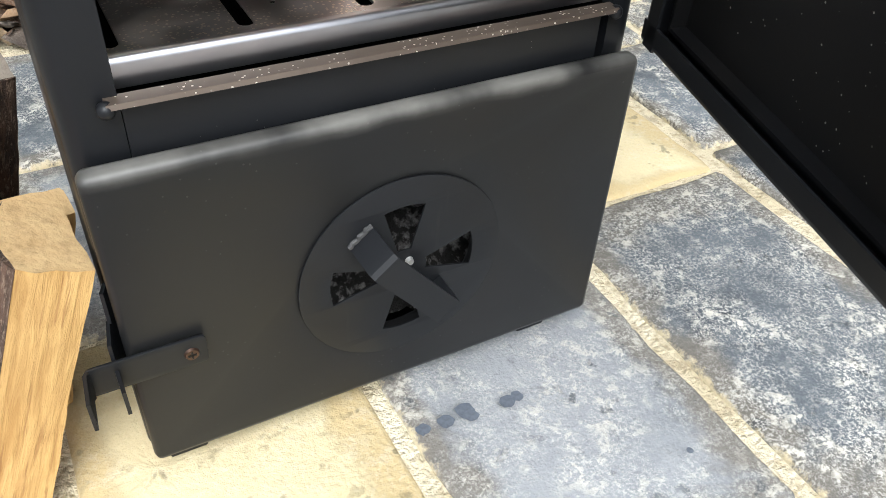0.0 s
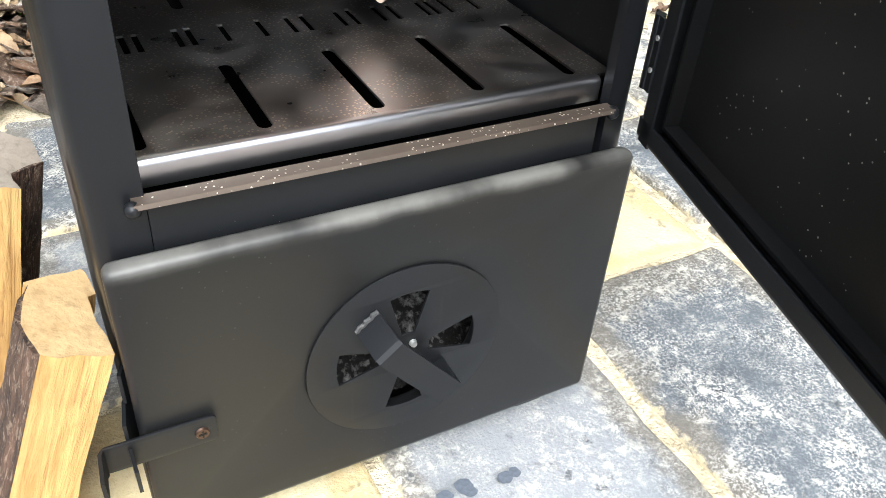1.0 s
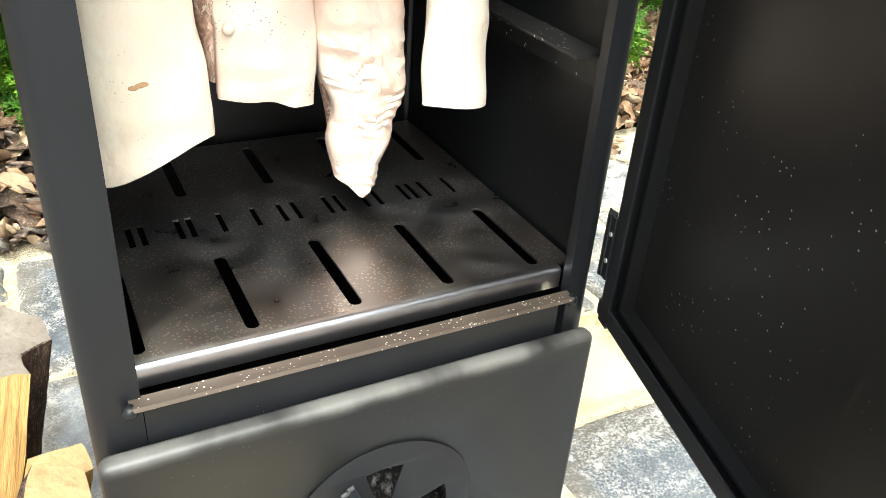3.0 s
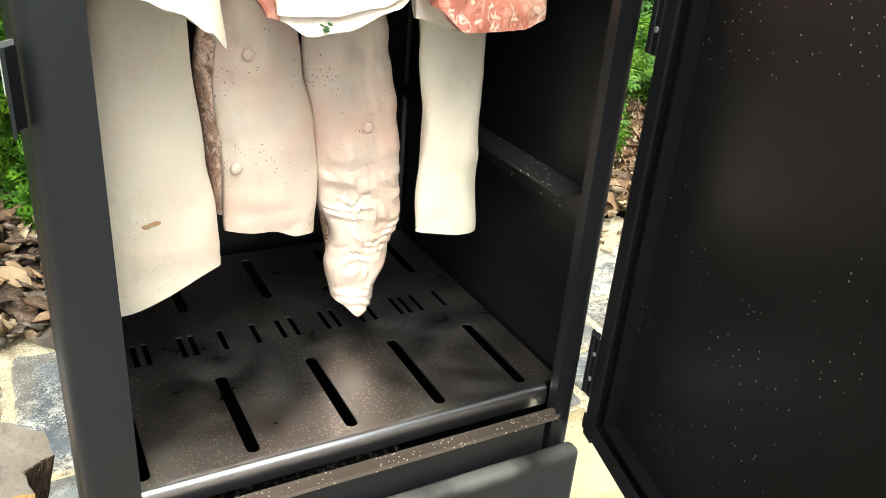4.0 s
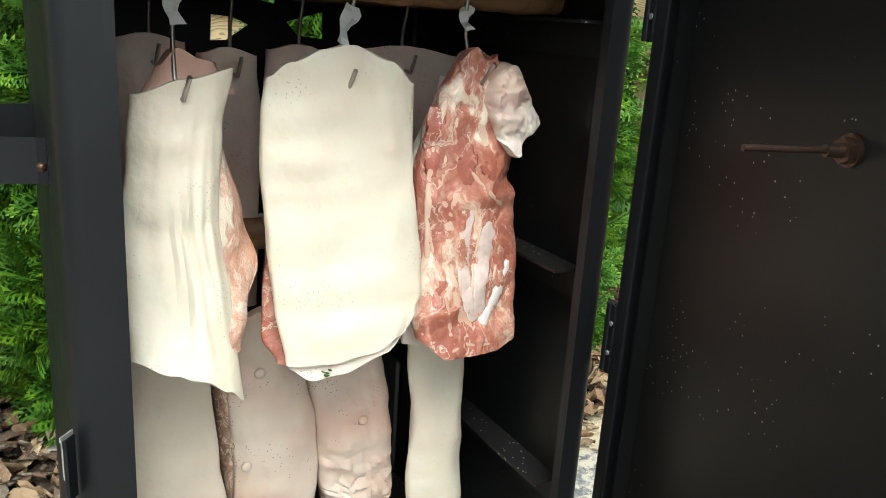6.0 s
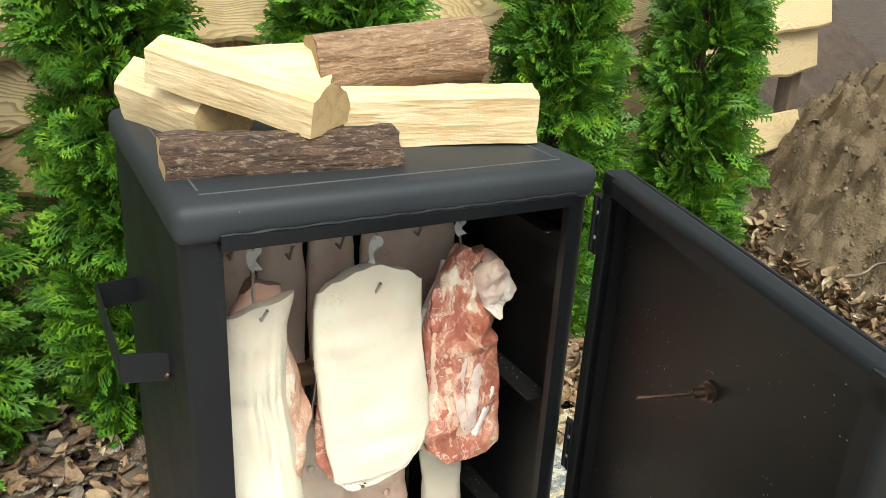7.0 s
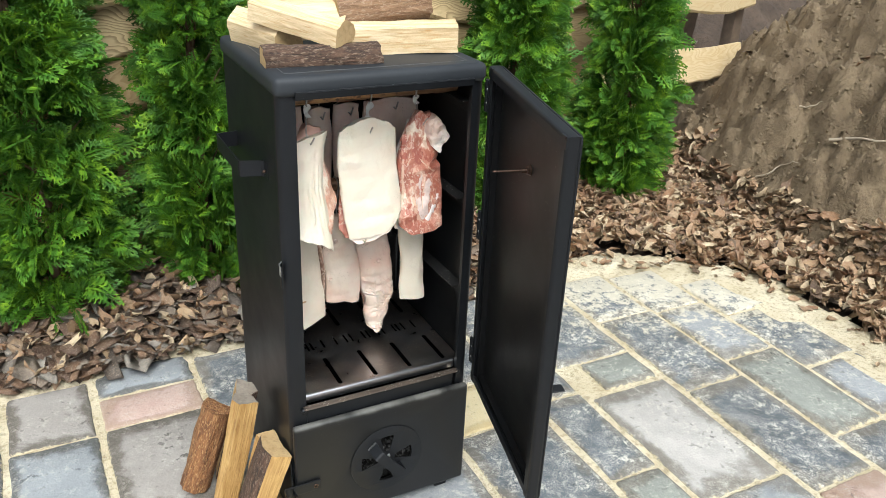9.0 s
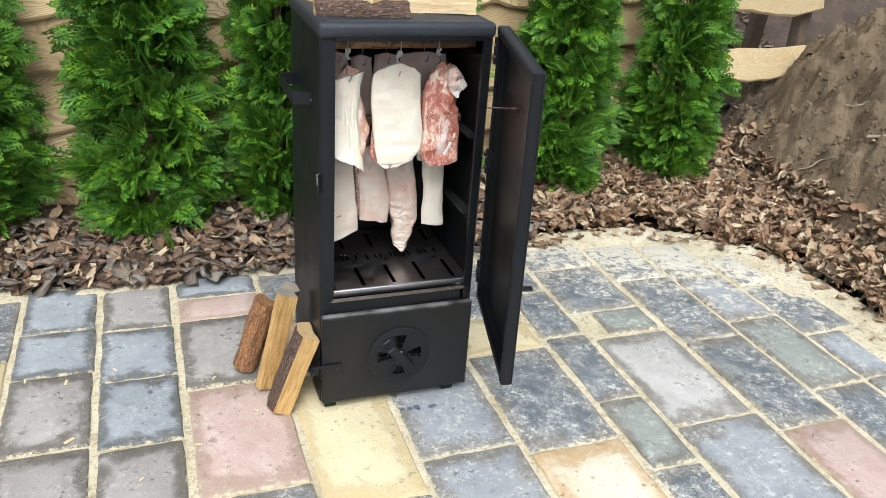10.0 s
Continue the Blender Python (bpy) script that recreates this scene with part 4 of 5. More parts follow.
box(bm, 0.0403, 0.0417, -0.0252, -0.0245, 0.1295, 0.1355)
part("cross_slot", bm, SOOTY, catch)
bm = fold(bmesh.new(), [(0.0, 0.012), (-0.005, 0.004), (-0.0085, -0.0185)], 0.0025, 0.112, 0.158, flat)
fold(bm, [(-0.0085, -0.0245), (-0.0080, -0.046)], 0.0025, 0.120, 0.141, flat)
fold(bm, [(0.0, 0.012), (-0.004, 0.002)], 0.0025, 0.158, 0.185, flat)
part("catch_hook", bm, BLACK, smoker, "bent steel hook for the catch")

# ---- main door, standing open ----
HX, HY = 0.412, -0.004
door = thing("smoker_door", "open black steel smoker door with rounded rim and sooty inside", "door", pose(HX, HY, 0, 0, 0, 0))
door_turn = pose(0, 0, 0, 0, 0, math.degrees(math.atan2(-0.372, -0.0866)) - 180)
# the door sags a little towards its free edge
door.matrix_basis = pose(HX, HY, 0) @ door_turn @ pose(0, 0, 0.3, -1.0, 0, 0) @ pose(0, 0, 0.33) @ pose(0, 0, 0, 0, -2.2, 0) @ pose(0, 0, -0.63)
# in the door's own axes: -x runs from hinge to free edge, +y is the inside, so the parts, drawn towards +y, are mirrored; z up
Z0, Z1, DW, DD = 0.279, 0.983, 0.380, 0.026


def door_part(name, bm, material, parent, label="", smooth=30):
    bm.transform(Matrix.Diagonal((1, -1, 1, 1)))
    return part(name, bm, material, parent, label, smooth)


bm = plate([rounded(-DW, 0.0, Z0, Z1, 0.007)], 0.004, pose(0, DD - 0.002, 0, 90, 0, 0), 0.0012)
door_part("door_skin", bm, BLACK, door, "black painted outer skin", smooth=60)
bm = plate([rounded(-DW + 0.012, -0.012, Z0 + 0.012, Z1 - 0.012, 0.003)], 0.001, pose(0, DD - 0.0046, 0, 90, 0, 0))
door_part("door_inside", bm, SOOTY_DOOR, door, "soot-browned inner face with fat specks")
for name, m, length in (("rim_free", pose(-DW, 0, (Z0 + Z1) / 2, 0, 0, 0), Z1 - Z0), ("rim_hinge", pose(0, 0, (Z0 + Z1) / 2, 0, 0, 180) @ Matrix.Diagonal((1, -1, 1, 1)), Z1 - Z0),
                        ("rim_low", pose(-DW / 2, 0, Z0, 0, -90, 0), DW), ("rim_top", pose(-DW / 2, 0, Z1, 0, 90, 0), DW)):
    prof = [(0.020, 0.0), (0.006, 0.0)] + arc(0.006, 0.006, 0.006, -90, -180, 4) + [(0.0, DD - 0.008)] + arc(0.008, DD - 0.008, 0.008, 180, 90, 4)
    bm = fold(bmesh.new(), prof[::-1], 0.0022, -length / 2 + 0.0006, length / 2 - 0.0006, flat)
    bm.transform(m)
    door_part("rim", bm, BLACK, door, "folded rounded rim", smooth=50)
# inner stop frame
for x0, x1, z0, z1 in ((-DW + 0.022, -DW + 0.025, Z0 + 0.02, Z1 - 0.02), (-0.025, -0.022, Z0 + 0.02, Z1 - 0.02), (-DW + 0.025, -0.025, Z0 + 0.02, Z0 + 0.023), (-DW + 0.025, -0.025, Z1 - 0.023, Z1 - 0.02)):
    door_part("stop_strip", box(bmesh.new(), x0, x1, 0.008, DD - 0.004, z0, z1), SOOTY, door)
gauge_m = pose(-0.196, DD - 0.005, 0.856)
bm = bmesh.new()
bmesh.ops.create_cone(bm, segments=6, radius1=0.0075, radius2=0.0075, depth=0.006, cap_ends=True, matrix=gauge_m @ pose(0, -0.004, 0, 90, 0, 0))
bmesh.ops.create_cone(bm, segments=20, radius1=0.0092, radius2=0.0092, depth=0.0025, cap_ends=True, matrix=gauge_m @ pose(0, -0.0012, 0, 90, 0, 0))
bmesh.ops.create_cone(bm, segments=12, radius1=0.0045, radius2=0.0035, depth=0.012, cap_ends=True, matrix=gauge_m @ pose(0, -0.011, 0, 90, 0, 0))
probe = door_part("thermometer", bm, PROBE, door, "tarnished thermometer nut and probe")
bm = bmesh.new()
tube(bm, [gauge_m @ Vector((0, -0.012, 0)), gauge_m @ Vector((0.002, -0.066, 0.001))], 0.0019, 10)
door_part("probe_rod", bm, PROBE, probe, "coppery brown probe rod")
# catch on the free edge, seen from outside
door_part("door_catch", box(bmesh.new(), -DW + 0.002, -DW + 0.022, DD + 0.0005, DD + 0.024, 0.520, 0.5225, 0.0008, 1), BLACK, door, "small black steel catch on the door's edge")
# hinges
for z in (0.926, 0.658, 0.352):
    hinge = door_part("hinge", tube(bmesh.new(), [(0.004, 0.0, z - 0.030), (0.004, 0.0, z + 0.030)], 0.0042, 12), BLACK, door, "black barrel hinge with flat leaves")
    door_part("leaf", box(bmesh.new(), 0.003, 0.0125, 0.0005, 0.0022, z - 0.030, z + 0.030), BLACK, hinge)
    door_part("leaf", box(bmesh.new(), -0.006, 0.004, -0.0022, -0.0003, z - 0.030, z + 0.030), BLACK, hinge)
    for q in (-0.012, 0.014):
        bm = bmesh.new()
        bmesh.ops.create_cone(bm, segments=10, radius1=0.0022, radius2=0.0022, depth=0.0012, cap_ends=True, matrix=pose(-0.003, -0.0026, z + q, 90, 0, 0))
        door_part("rivet", bm, BRIGHT, hinge)

# ---- drip grate ----
GZ = 0.334


def slot(x, y0, y1, r=0.0052):
    return arc(x, y1 - r, r, 0, 180, 6) + arc(x, y0 + r, r, 180, 360, 6)


cuts = [slot(x, 0.028, 0.133) for x in (0.039, 0.118, 0.197, 0.276, 0.356)] + [slot(x, 0.246, 0.334) for x in (0.036, 0.113, 0.195, 0.276, 0.356)]
for x, w in ((0.034, 0.022), (0.066, 0.030), (0.106, 0.026), (0.162, 0.024), (0.199, 0.030), (0.240, 0.024), (0.277, 0.028), (0.314, 0.0), (0.327, 0.026)):
    for q in ((0, w) if w else (0,)):
        cuts.append([(x + q, 0.170), (x + q + 0.0052, 0.170), (x + q + 0.0052, 0.205), (x + q, 0.205)])
grate = thing("drip_grate", "bare steel drip plate with slots, specked with fat", "grate")
part("plate", plate([[(0.012, 0.022), (W - 0.012, 0.022), (W - 0.012, 0.350), (0.012, 0.350)]] + cuts, 0.002, pose(0, 0, GZ)), STEEL, grate)
bm = fold(bmesh.new(), [(0.0225, GZ + 0.001)] + arc(0.0195, GZ - 0.0035, 0.0045, 90, 180, 5) + [(0.015, 0.3165)], 0.002, 0.024, W - 0.026, lambda a, b, c: (c, a, b))
part("bent_edge", bm, BEND, grate, "bright rounded front edge", smooth=60)
bm = fold(bmesh.new(), [(W - 0.012, GZ + 0.0005), (W - 0.012, GZ - 0.016)], 0.002, 0.03, 0.34, lambda a, b, c: (a, c, b))
part("bent_edge", bm, STEEL, grate)


# ---- rods, hooks and meat ----
def rod(y, z, r, seed, label):
    bm = bmesh.new()
    n = 26
    tube(bm, [(lerp(0.036, W - 0.014, i / n) if i else 0.014, y + 0.0015 * noise.noise((i * 0.4, seed, 0)), z + 0.0015 * noise.noise((i * 0.4, seed, 5))) for i in range(n + 1)], r, 16,
         [1 + 0.09 * noise.noise((i * 0.5, seed, 3)) for i in range(n + 1)])
    return solo("hanging_rod", bm, BRANCH if seed == 1.0 else BRANCH_DARK, label, "wooden rod", "rods across the smoker", smooth=60)


rod(0.091, 0.9225, 0.0125, 1.0, "peeled brown branch laid across the runners, holding the hooks")
rod(0.215, 0.9225, 0.0132, 2.0, "dark brown branch laid across the rear runners")
rod(0.152, 0.7242, 0.0132, 3.0, "dark brown branch laid across the middle runners")


def hook(x, y, z_rod, z_low, r_rod=0.0145, stick=0.014, tag=False, lean=0.0):
    pts = [(x - 0.001, y + r_rod, z_rod - 0.006)] + [(x, y + r_rod * math.cos(a) * 1.02, z_rod + r_rod * math.sin(a) * 1.02) for a in np.linspace(0, math.pi, 7)]
    pts += [(x, y - r_rod + 0.002, z_rod - 0.012), (x + lean * 0.5, y - 0.004, lerp(z_rod, z_low, 0.5)), (x + lean, y - 0.002, z_low + 0.012), (x + lean + 0.001, y - 0.006, z_low), (x + lean + 0.002, y - 0.020, z_low - 0.002), (x + lean + 0.004, y - 0.020 - stick, z_low + 0.014)]
    return solo("meat_hook", tube(bmesh.new(), pts, 0.0017, 7), WIRE, "bent steel wire hook hanging from a rod", "hook", "meat hooks", smooth=60)


def lump(u, w, seed, amp):
    return amp * 1.5 * noise.noise((u[0] * 26, u[2] * 20, seed)) + amp * 0.9 * noise.noise((u[0] * 12, u[2] * 55, seed + 20)) + amp * 0.35 * noise.noise((u[0] * 80, u[2] * 60, seed + 9))


def slab(xl, xr, zt, zb, y, thick, seed, amp=0.003, folds=0.0, square=3.2, rows=46, cols=44, belly=0.0, bend=0.0, wrinkle=0.0, fine=0.0):
    """A hanging cut: edges xl, xr by the way down, upper and lower edge zt, zb by the way across, soft rounded section."""
    bm = bmesh.new()
    rings = []
    for i in range(rows + 1):
        v = 0.5 + 0.5 * math.sin((i / rows - 0.5) * math.pi)
        end = min(1.0, (1 - abs(2 * v - 1) ** 30) ** 0.5 + 0.03)
        ring = []
        for j in range(cols):
            a = 2 * math.pi * j / cols
            c, s = math.cos(a), math.sin(a)
            cu = math.copysign(abs(c) ** (2 / square), c)
            su = math.copysign(abs(s) ** (2 / square), s)
            u = 0.5 + 0.5 * cu
            left, right = along(xl, v), along(xr, v)
            x = lerp(left, right, u)
            z = lerp(along(zt, u), along(zb, u), v)
            depth = thick / 2 * su * end * (0.75 + 0.25 * (1 - (2 * u - 1) ** 4))
            face = max(0.0, 1 - abs(cu) ** square) ** (1 / square)
            p = Vector((x, y + depth - thick / 2 * face * (1 - end) * (0.75 + 0.25 * (1 - (2 * u - 1) ** 4)), z))
            k = lump(p, v, seed, amp)
            if fine:
                k += fine * (noise.noise((p.x * 130, p.z * 110, seed)) + 0.6 * noise.noise((p.x * 300, p.z * 260, seed + 3)))
            if folds:
                for c0, drift, wide, k0 in ((0.34, 0.05, 0.07, 0.5), (0.50, 0.10, 0.05, 1.0), (0.63, 0.08, 0.045, 0.9), (0.76, 0.05, 0.05, 0.7), (0.88, 0.02, 0.05, 0.6)):
                    mid = c0 + drift * (v - 0.4) + 0.06 * noise.noise((c0 * 30, v * 5, seed))
                    k += folds * k0 * math.exp(-((u - mid) / wide) ** 2) * max(0.0, math.sin(math.pi * min(1, max(0, (v - 0.12 * k0) * 1.15)))) * (0.7 + 0.6 * noise.noise((c0 * 9, v * 7, seed)))
            if wrinkle:
                k += wrinkle * (1 - abs(noise.noise((x * 60 + 1.5 * noise.noise((x * 30, z * 30, 1)), z * 95, seed))) * 3.0) * max(0.0, 0.45 + noise.noise((x * 24, z * 20, seed + 4))) * min(1.0, max(0.0, (v - 0.42) * 5))
                k += wrinkle * 0.4 * math.sin(z * 420 + x * 160 + 14 * noise.noise((x * 34, z * 30, seed))) * min(1.0, max(0.0, (v - 0.42) * 5))
            p.y += -k if su < 0 else lerp(-k, k * 0.4, end)
            p.y += -belly * math.sin(math.pi * v) + bend * v * v
            p.x += 0.5 * lump(p.yzx, v, seed + 2, amp)
            p.z += 0.4 * lump(p.zxy, v, seed + 6, amp)
            ring.append(bm.verts.new(p))
        rings.append(ring)
    for a, b in zip(rings, rings[1:]):
        for j in range(cols):
            bm.faces.new((a[j], a[(j + 1) % cols], b[(j + 1) % cols], b[j]))
    bm.faces.new(rings[0][::-1])
    bm.faces.new(rings[-1])
    return bm


def meat(label):
    return thing("pork_piece", label, "meat", None, "meat hanging in the smoker")


# front row
m = meat("pale pork belly with folded rind, hung on a hook")
part("rind", slab([(0, 0.051), (0.2, 0.047), (0.55, 0.040), (1, 0.039)], [(0, 0.118), (0.18, 0.110), (0.45, 0.105), (0.7, 0.111), (1, 0.114)], [(0, 0.843), (0.5, 0.854), (1, 0.862)], [(0, 0.671), (0.35, 0.661), (0.6, 0.654), (0.85, 0.643), (1, 0.632)], 0.084, 0.024, 1.3, 0.0026, 0.0056, square=2.7, rows=80, cols=140, bend=-0.036), RIND, m)
part("flesh", slab([(0, 0.062), (0.3, 0.062), (1, 0.07)], [(0, 0.108), (0.16, 0.113), (0.48, 0.126), (0.67, 0.133), (0.86, 0.124), (1, 0.116)], [(0, 0.846), (1, 0.842)], [(0, 0.676), (1, 0.663)], 0.098, 0.030, 2.1, 0.004, square=2.4, bend=-0.034), FLESH_SIDE, m, "streaky raw flesh")
part("flap", slab([(0, 0.068), (1, 0.058)], [(0, 0.106), (1, 0.118)], [(0, 0.860), (0.35, 0.873), (0.7, 0.866), (1, 0.864)], [(0, 0.838), (1, 0.842)], 0.096, 0.022, 3.3, 0.005, rows=24), rind("brownish_flap", (0.50, 0.30, 0.24), (0.56, 0.36, 0.28), 0.6), m, "brownish curled flap at the upper end")
m = meat("broad slab of white pork rind, hung on a hook")
part("rind", slab([(0, 0.139), (0.12, 0.136), (0.3, 0.135), (0.55, 0.138), (0.8, 0.141), (1, 0.147)], [(0, 0.255), (0.5, 0.256), (0.75, 0.260), (0.9, 0.258), (1, 0.252)], [(0, 0.856), (0.14, 0.867), (0.33, 0.877), (0.5, 0.881), (0.78, 0.870), (1, 0.854)], [(0, 0.648), (0.3, 0.648), (0.6, 0.654), (0.85, 0.665), (1, 0.680)], 0.081, 0.024, 5.7, 0.0026, 0.0, square=2.8, rows=70, cols=110, bend=-0.028), RIND, m)
part("fat", slab([(0, 0.148), (0.5, 0.143), (1, 0.150)], [(0, 0.247), (0.5, 0.254), (1, 0.248)], [(0, 0.852), (0.5, 0.873), (1, 0.850)], [(0, 0.644), (0.15, 0.636), (0.4, 0.639), (0.75, 0.652), (1, 0.668)], 0.0850, 0.026, 5.7, 0.0030, square=2.4, rows=60, cols=80, bend=-0.029), FAT, m, "layer of white fat")
part("flesh", slab([(0, 0.152), (0.5, 0.147), (0.76, 0.139), (0.9, 0.137), (1, 0.146)], [(0, 0.245), (0.5, 0.252), (1, 0.242)], [(0, 0.852), (0.5, 0.872), (1, 0.850)], [(0, 0.643), (0.35, 0.634), (0.7, 0.646), (1, 0.668)], 0.102, 0.022, 7.2, 0.004, bend=-0.028), FLESH, m, "streaky raw flesh")
bm = bmesh.new()
rnd = random.Random(2)
for i in range(7):
    bmesh.ops.create_icosphere(bm, subdivisions=1, radius=0.0014, matrix=pose(0.176 + rnd.uniform(-0.003, 0.003), 0.0440, 0.6415 + rnd.uniform(-0.003, 0.003), rnd.uniform(0, 90), 30, 0) @ Matrix.Diagonal((1.5, 0.5, 0.8, 1)))
part("herb", bm, HERB, m, "scrap of green herb")
m = meat("raw rib belly with marbled red flesh and bared ribs")
RIB_XL = [(0, 0.292), (0.13, 0.278), (0.24, 0.267), (0.42, 0.260), (0.68, 0.261), (0.9, 0.254), (1, 0.260)]
RIB_XR = [(0, 0.332), (0.12, 0.352), (0.3, 0.352), (0.42, 0.346), (0.5, 0.356), (0.7, 0.357), (1, 0.352)]
part("flesh", slab(RIB_XL, RIB_XR, [(0, 0.870), (0.3, 0.882), (0.6, 0.872), (1, 0.878)], [(0, 0.650), (0.25, 0.634), (0.7, 0.635), (1, 0.641)], 0.090, 0.036, 11.3, 0.0045, square=2.6, rows=120, cols=150, bend=-0.022, fine=0.0012), FLESH, m)
part("fat_edge", slab([(0, 0.292), (0.4, 0.264), (1, 0.258)], [(0, 0.340), (0.5, 0.354), (1, 0.356)], [(0, 0.858), (1, 0.854)], [(0, 0.640), (0.4, 0.630), (1, 0.639)], 0.108, 0.014, 12.9, 0.003, bend=-0.022), FAT, m, "white rind behind the flesh")
part("fat_lump", slab([(0, 0.320), (0.4, 0.311), (1, 0.328)], [(0, 0.350), (0.35, 0.361), (0.7, 0.368), (1, 0.352)], [(0, 0.866), (0.5, 0.872), (1, 0.858)], [(0, 0.812), (0.6, 0.797), (1, 0.806)], 0.078, 0.032, 15.1, 0.0085, square=2.2, rows=80, cols=110, fine=0.0030), TISSUE, m, "lump of whitish fatty tissue")


def rib_face(x, z):
    """The y of the front of the rib belly at a place on it."""
    v = min(1.0, max(0.0, (0.876 - z) / 0.240))
    lo, hi = along(RIB_XL, v), along(RIB_XR, v)
    u = min(0.98, abs(2 * (x - lo) / (hi - lo) - 1))
    return 0.090 - 0.018 * (1 - u ** 2.6) ** 0.385 * (1 - 0.25 * u ** 4) - lump((x, 0, z), v, 11.3, 0.0045) - 0.022 * v * v


def strand(pts, wide, high, n=26, seed=0.0):
    """A flattened strand lying on the front of the rib belly, through places (x, z)."""
    stops = [(i / (len(pts) - 1), p) for i, p in enumerate(pts)]
    sx, sz = [(t, p[0]) for t, p in stops], [(t, p[1]) for t, p in stops]
    bm = bmesh.new()
    rings = []
    for i in range(n + 1):
        t = i / n
        x, z = along(sx, t), along(sz, t)
        x2, z2 = along(sx, min(1, t + 0.03)), along(sz, min(1, t + 0.03))
        x1, z1 = along(sx, max(0, t - 0.03)), along(sz, max(0, t - 0.03))
        d = Vector((x2 - x1, z2 - z1)).normalized()
        side = Vector((-d.y, d.x))
        k = (1 - abs(2 * t - 1) ** 9) ** 0.5 * (1 + 0.40 * noise.noise((t * 7, seed, 0)) + 0.25 * noise.noise((t * 23, seed, 4))) + 0.04
        ring = []
        for q in range(10):
            a = 2 * math.pi * q / 10
            px, pz = x + side.x * math.cos(a) * wide * k, z + side.y * math.cos(a) * wide * k
            ring.append(bm.verts.new((px, rib_face(px, pz) + 0.0006 - math.sin(a) * high * min(1, k), pz)))
        rings.append(ring)
    for a, b in zip(rings, rings[1:]):
        for q in range(10):
            bm.faces.new((a[q], a[(q + 1) % 10], b[(q + 1) % 10], b[q]))
    bm.faces.new(rings[0][::-1])
    bm.faces.new(rings[-1])
    return bm


# cartilage and ribs, fat seams and bundles of muscle
part("rib", strand([(0.303, 0.756), (0.299, 0.724), (0.299, 0.692), (0.309, 0.663)], 0.0062, 0.0007, seed=1.0), BONE, m, "whitish bared rib cartilage", smooth=180)
part("rib", strand([(0.326, 0.750), (0.319, 0.722), (0.313, 0.694), (0.312, 0.668)], 0.0074, 0.0009, seed=2.0), BONE, m, "whitish bared rib cartilage", smooth=180)
part("rib", strand([(0.347, 0.709), (0.338, 0.692), (0.328, 0.676), (0.315, 0.660)], 0.0056, 0.0016, seed=3.0), plain("wet_white_bone", (0.68, 0.61, 0.58), 0.28, 0, 0.3, 170), m, "bright white rib end", smooth=180)
for k, (pts, wide) in enumerate((
        ([(0.283, 0.842), (0.274, 0.810), (0.268, 0.760), (0.269, 0.700), (0.263, 0.655)], 0.0022),
        ([(0.296, 0.838), (0.287, 0.815), (0.282, 0.795), (0.278, 0.772), (0.284, 0.756)], 0.0030),
        ([(0.290, 0.828), (0.303, 0.830), (0.314, 0.818), (0.318, 0.806)], 0.0036),
        ([(0.292, 0.774), (0.286, 0.745), (0.287, 0.705), (0.294, 0.672), (0.308, 0.652)], 0.0042),
        ([(0.270, 0.735), (0.279, 0.700), (0.284, 0.668), (0.288, 0.646)], 0.0018),
        ([(0.299, 0.745), (0.295, 0.712), (0.295, 0.685)], 0.0014),
        ([(0.314, 0.742), (0.309, 0.712), (0.305, 0.686)], 0.0015),
        ([(0.338, 0.738), (0.331, 0.708), (0.321, 0.682)], 0.0013),
        ([(0.345, 0.790), (0.342, 0.770), (0.350, 0.752), (0.349, 0.728)], 0.0040),
        ([(0.300, 0.790), (0.312, 0.776), (0.326, 0.764), (0.338, 0.756)], 0.0020),
        ([(0.300, 0.866), (0.309, 0.850), (0.309, 0.832)], 0.0020),
        ([(0.330, 0.652), (0.342, 0.672), (0.349, 0.690)], 0.0028),
        ([(0.282, 0.640), (0.300, 0.646), (0.322, 0.643), (0.340, 0.648)], 0.0016))):
    part("fat_seam", strand(pts, wide, 0.0006, n=44, seed=k * 3.1), SEAM, m, "seam of white fat", smooth=180)
for k, (pts, wide) in enumerate((
        ([(0.277, 0.836), (0.273, 0.808), (0.274, 0.780)], 0.0062),
        ([(0.292, 0.812), (0.299, 0.796), (0.297, 0.776)], 0.0090),
        ([(0.316, 0.796), (0.324, 0.782), (0.332, 0.770)], 0.0070),
        ([(0.277, 0.700), (0.275, 0.676), (0.274, 0.652)], 0.0070),
        ([(0.298, 0.872), (0.303, 0.858), (0.304, 0.846)], 0.0066),
        ([(0.322, 0.872), (0.322, 0.858), (0.325, 0.846)], 0.0050))):
    part("muscle", strand(pts, wide, 0.0007, seed=k * 5.3 + 40), FLESH_LEAN, m, "bundle of red muscle", smooth=180)
hook(0.078, 0.091, 0.9225, 0.843, lean=0.002)
hook(0.203, 0.091, 0.9225, 0.850, lean=-0.008, stick=0.010)
hook(0.295, 0.091, 0.9225, 0.858, lean=0.012)


def paper_tag(x, y, z, turn, high):
    bm = bmesh.new()
    n = 6
    rows = [[bm.verts.new((0.0068 * (j - 1) * (1 - 0.35 * abs(i / n - 0.4)) + 0.002 * math.sin(i * 1.3), 0.003 * math.sin(i * 1.1 + j * 1.7), -high * i / n)) for j in range(3)] for i in range(n + 1)]
    for a, b in zip(rows, rows[1:]):
        for j in range(2):
            bm.faces.new((a[j], a[j + 1], b[j + 1], b[j]))
    bmesh.ops.solidify(bm, geom=bm.faces, thickness=0.0008)
    return solo("paper_tag", bm, PAPER, "crumpled white paper tag wrapped round a hook", "paper tag", "paper tags", smooth=20, m=pose(x, y, z, 0, turn, 20))


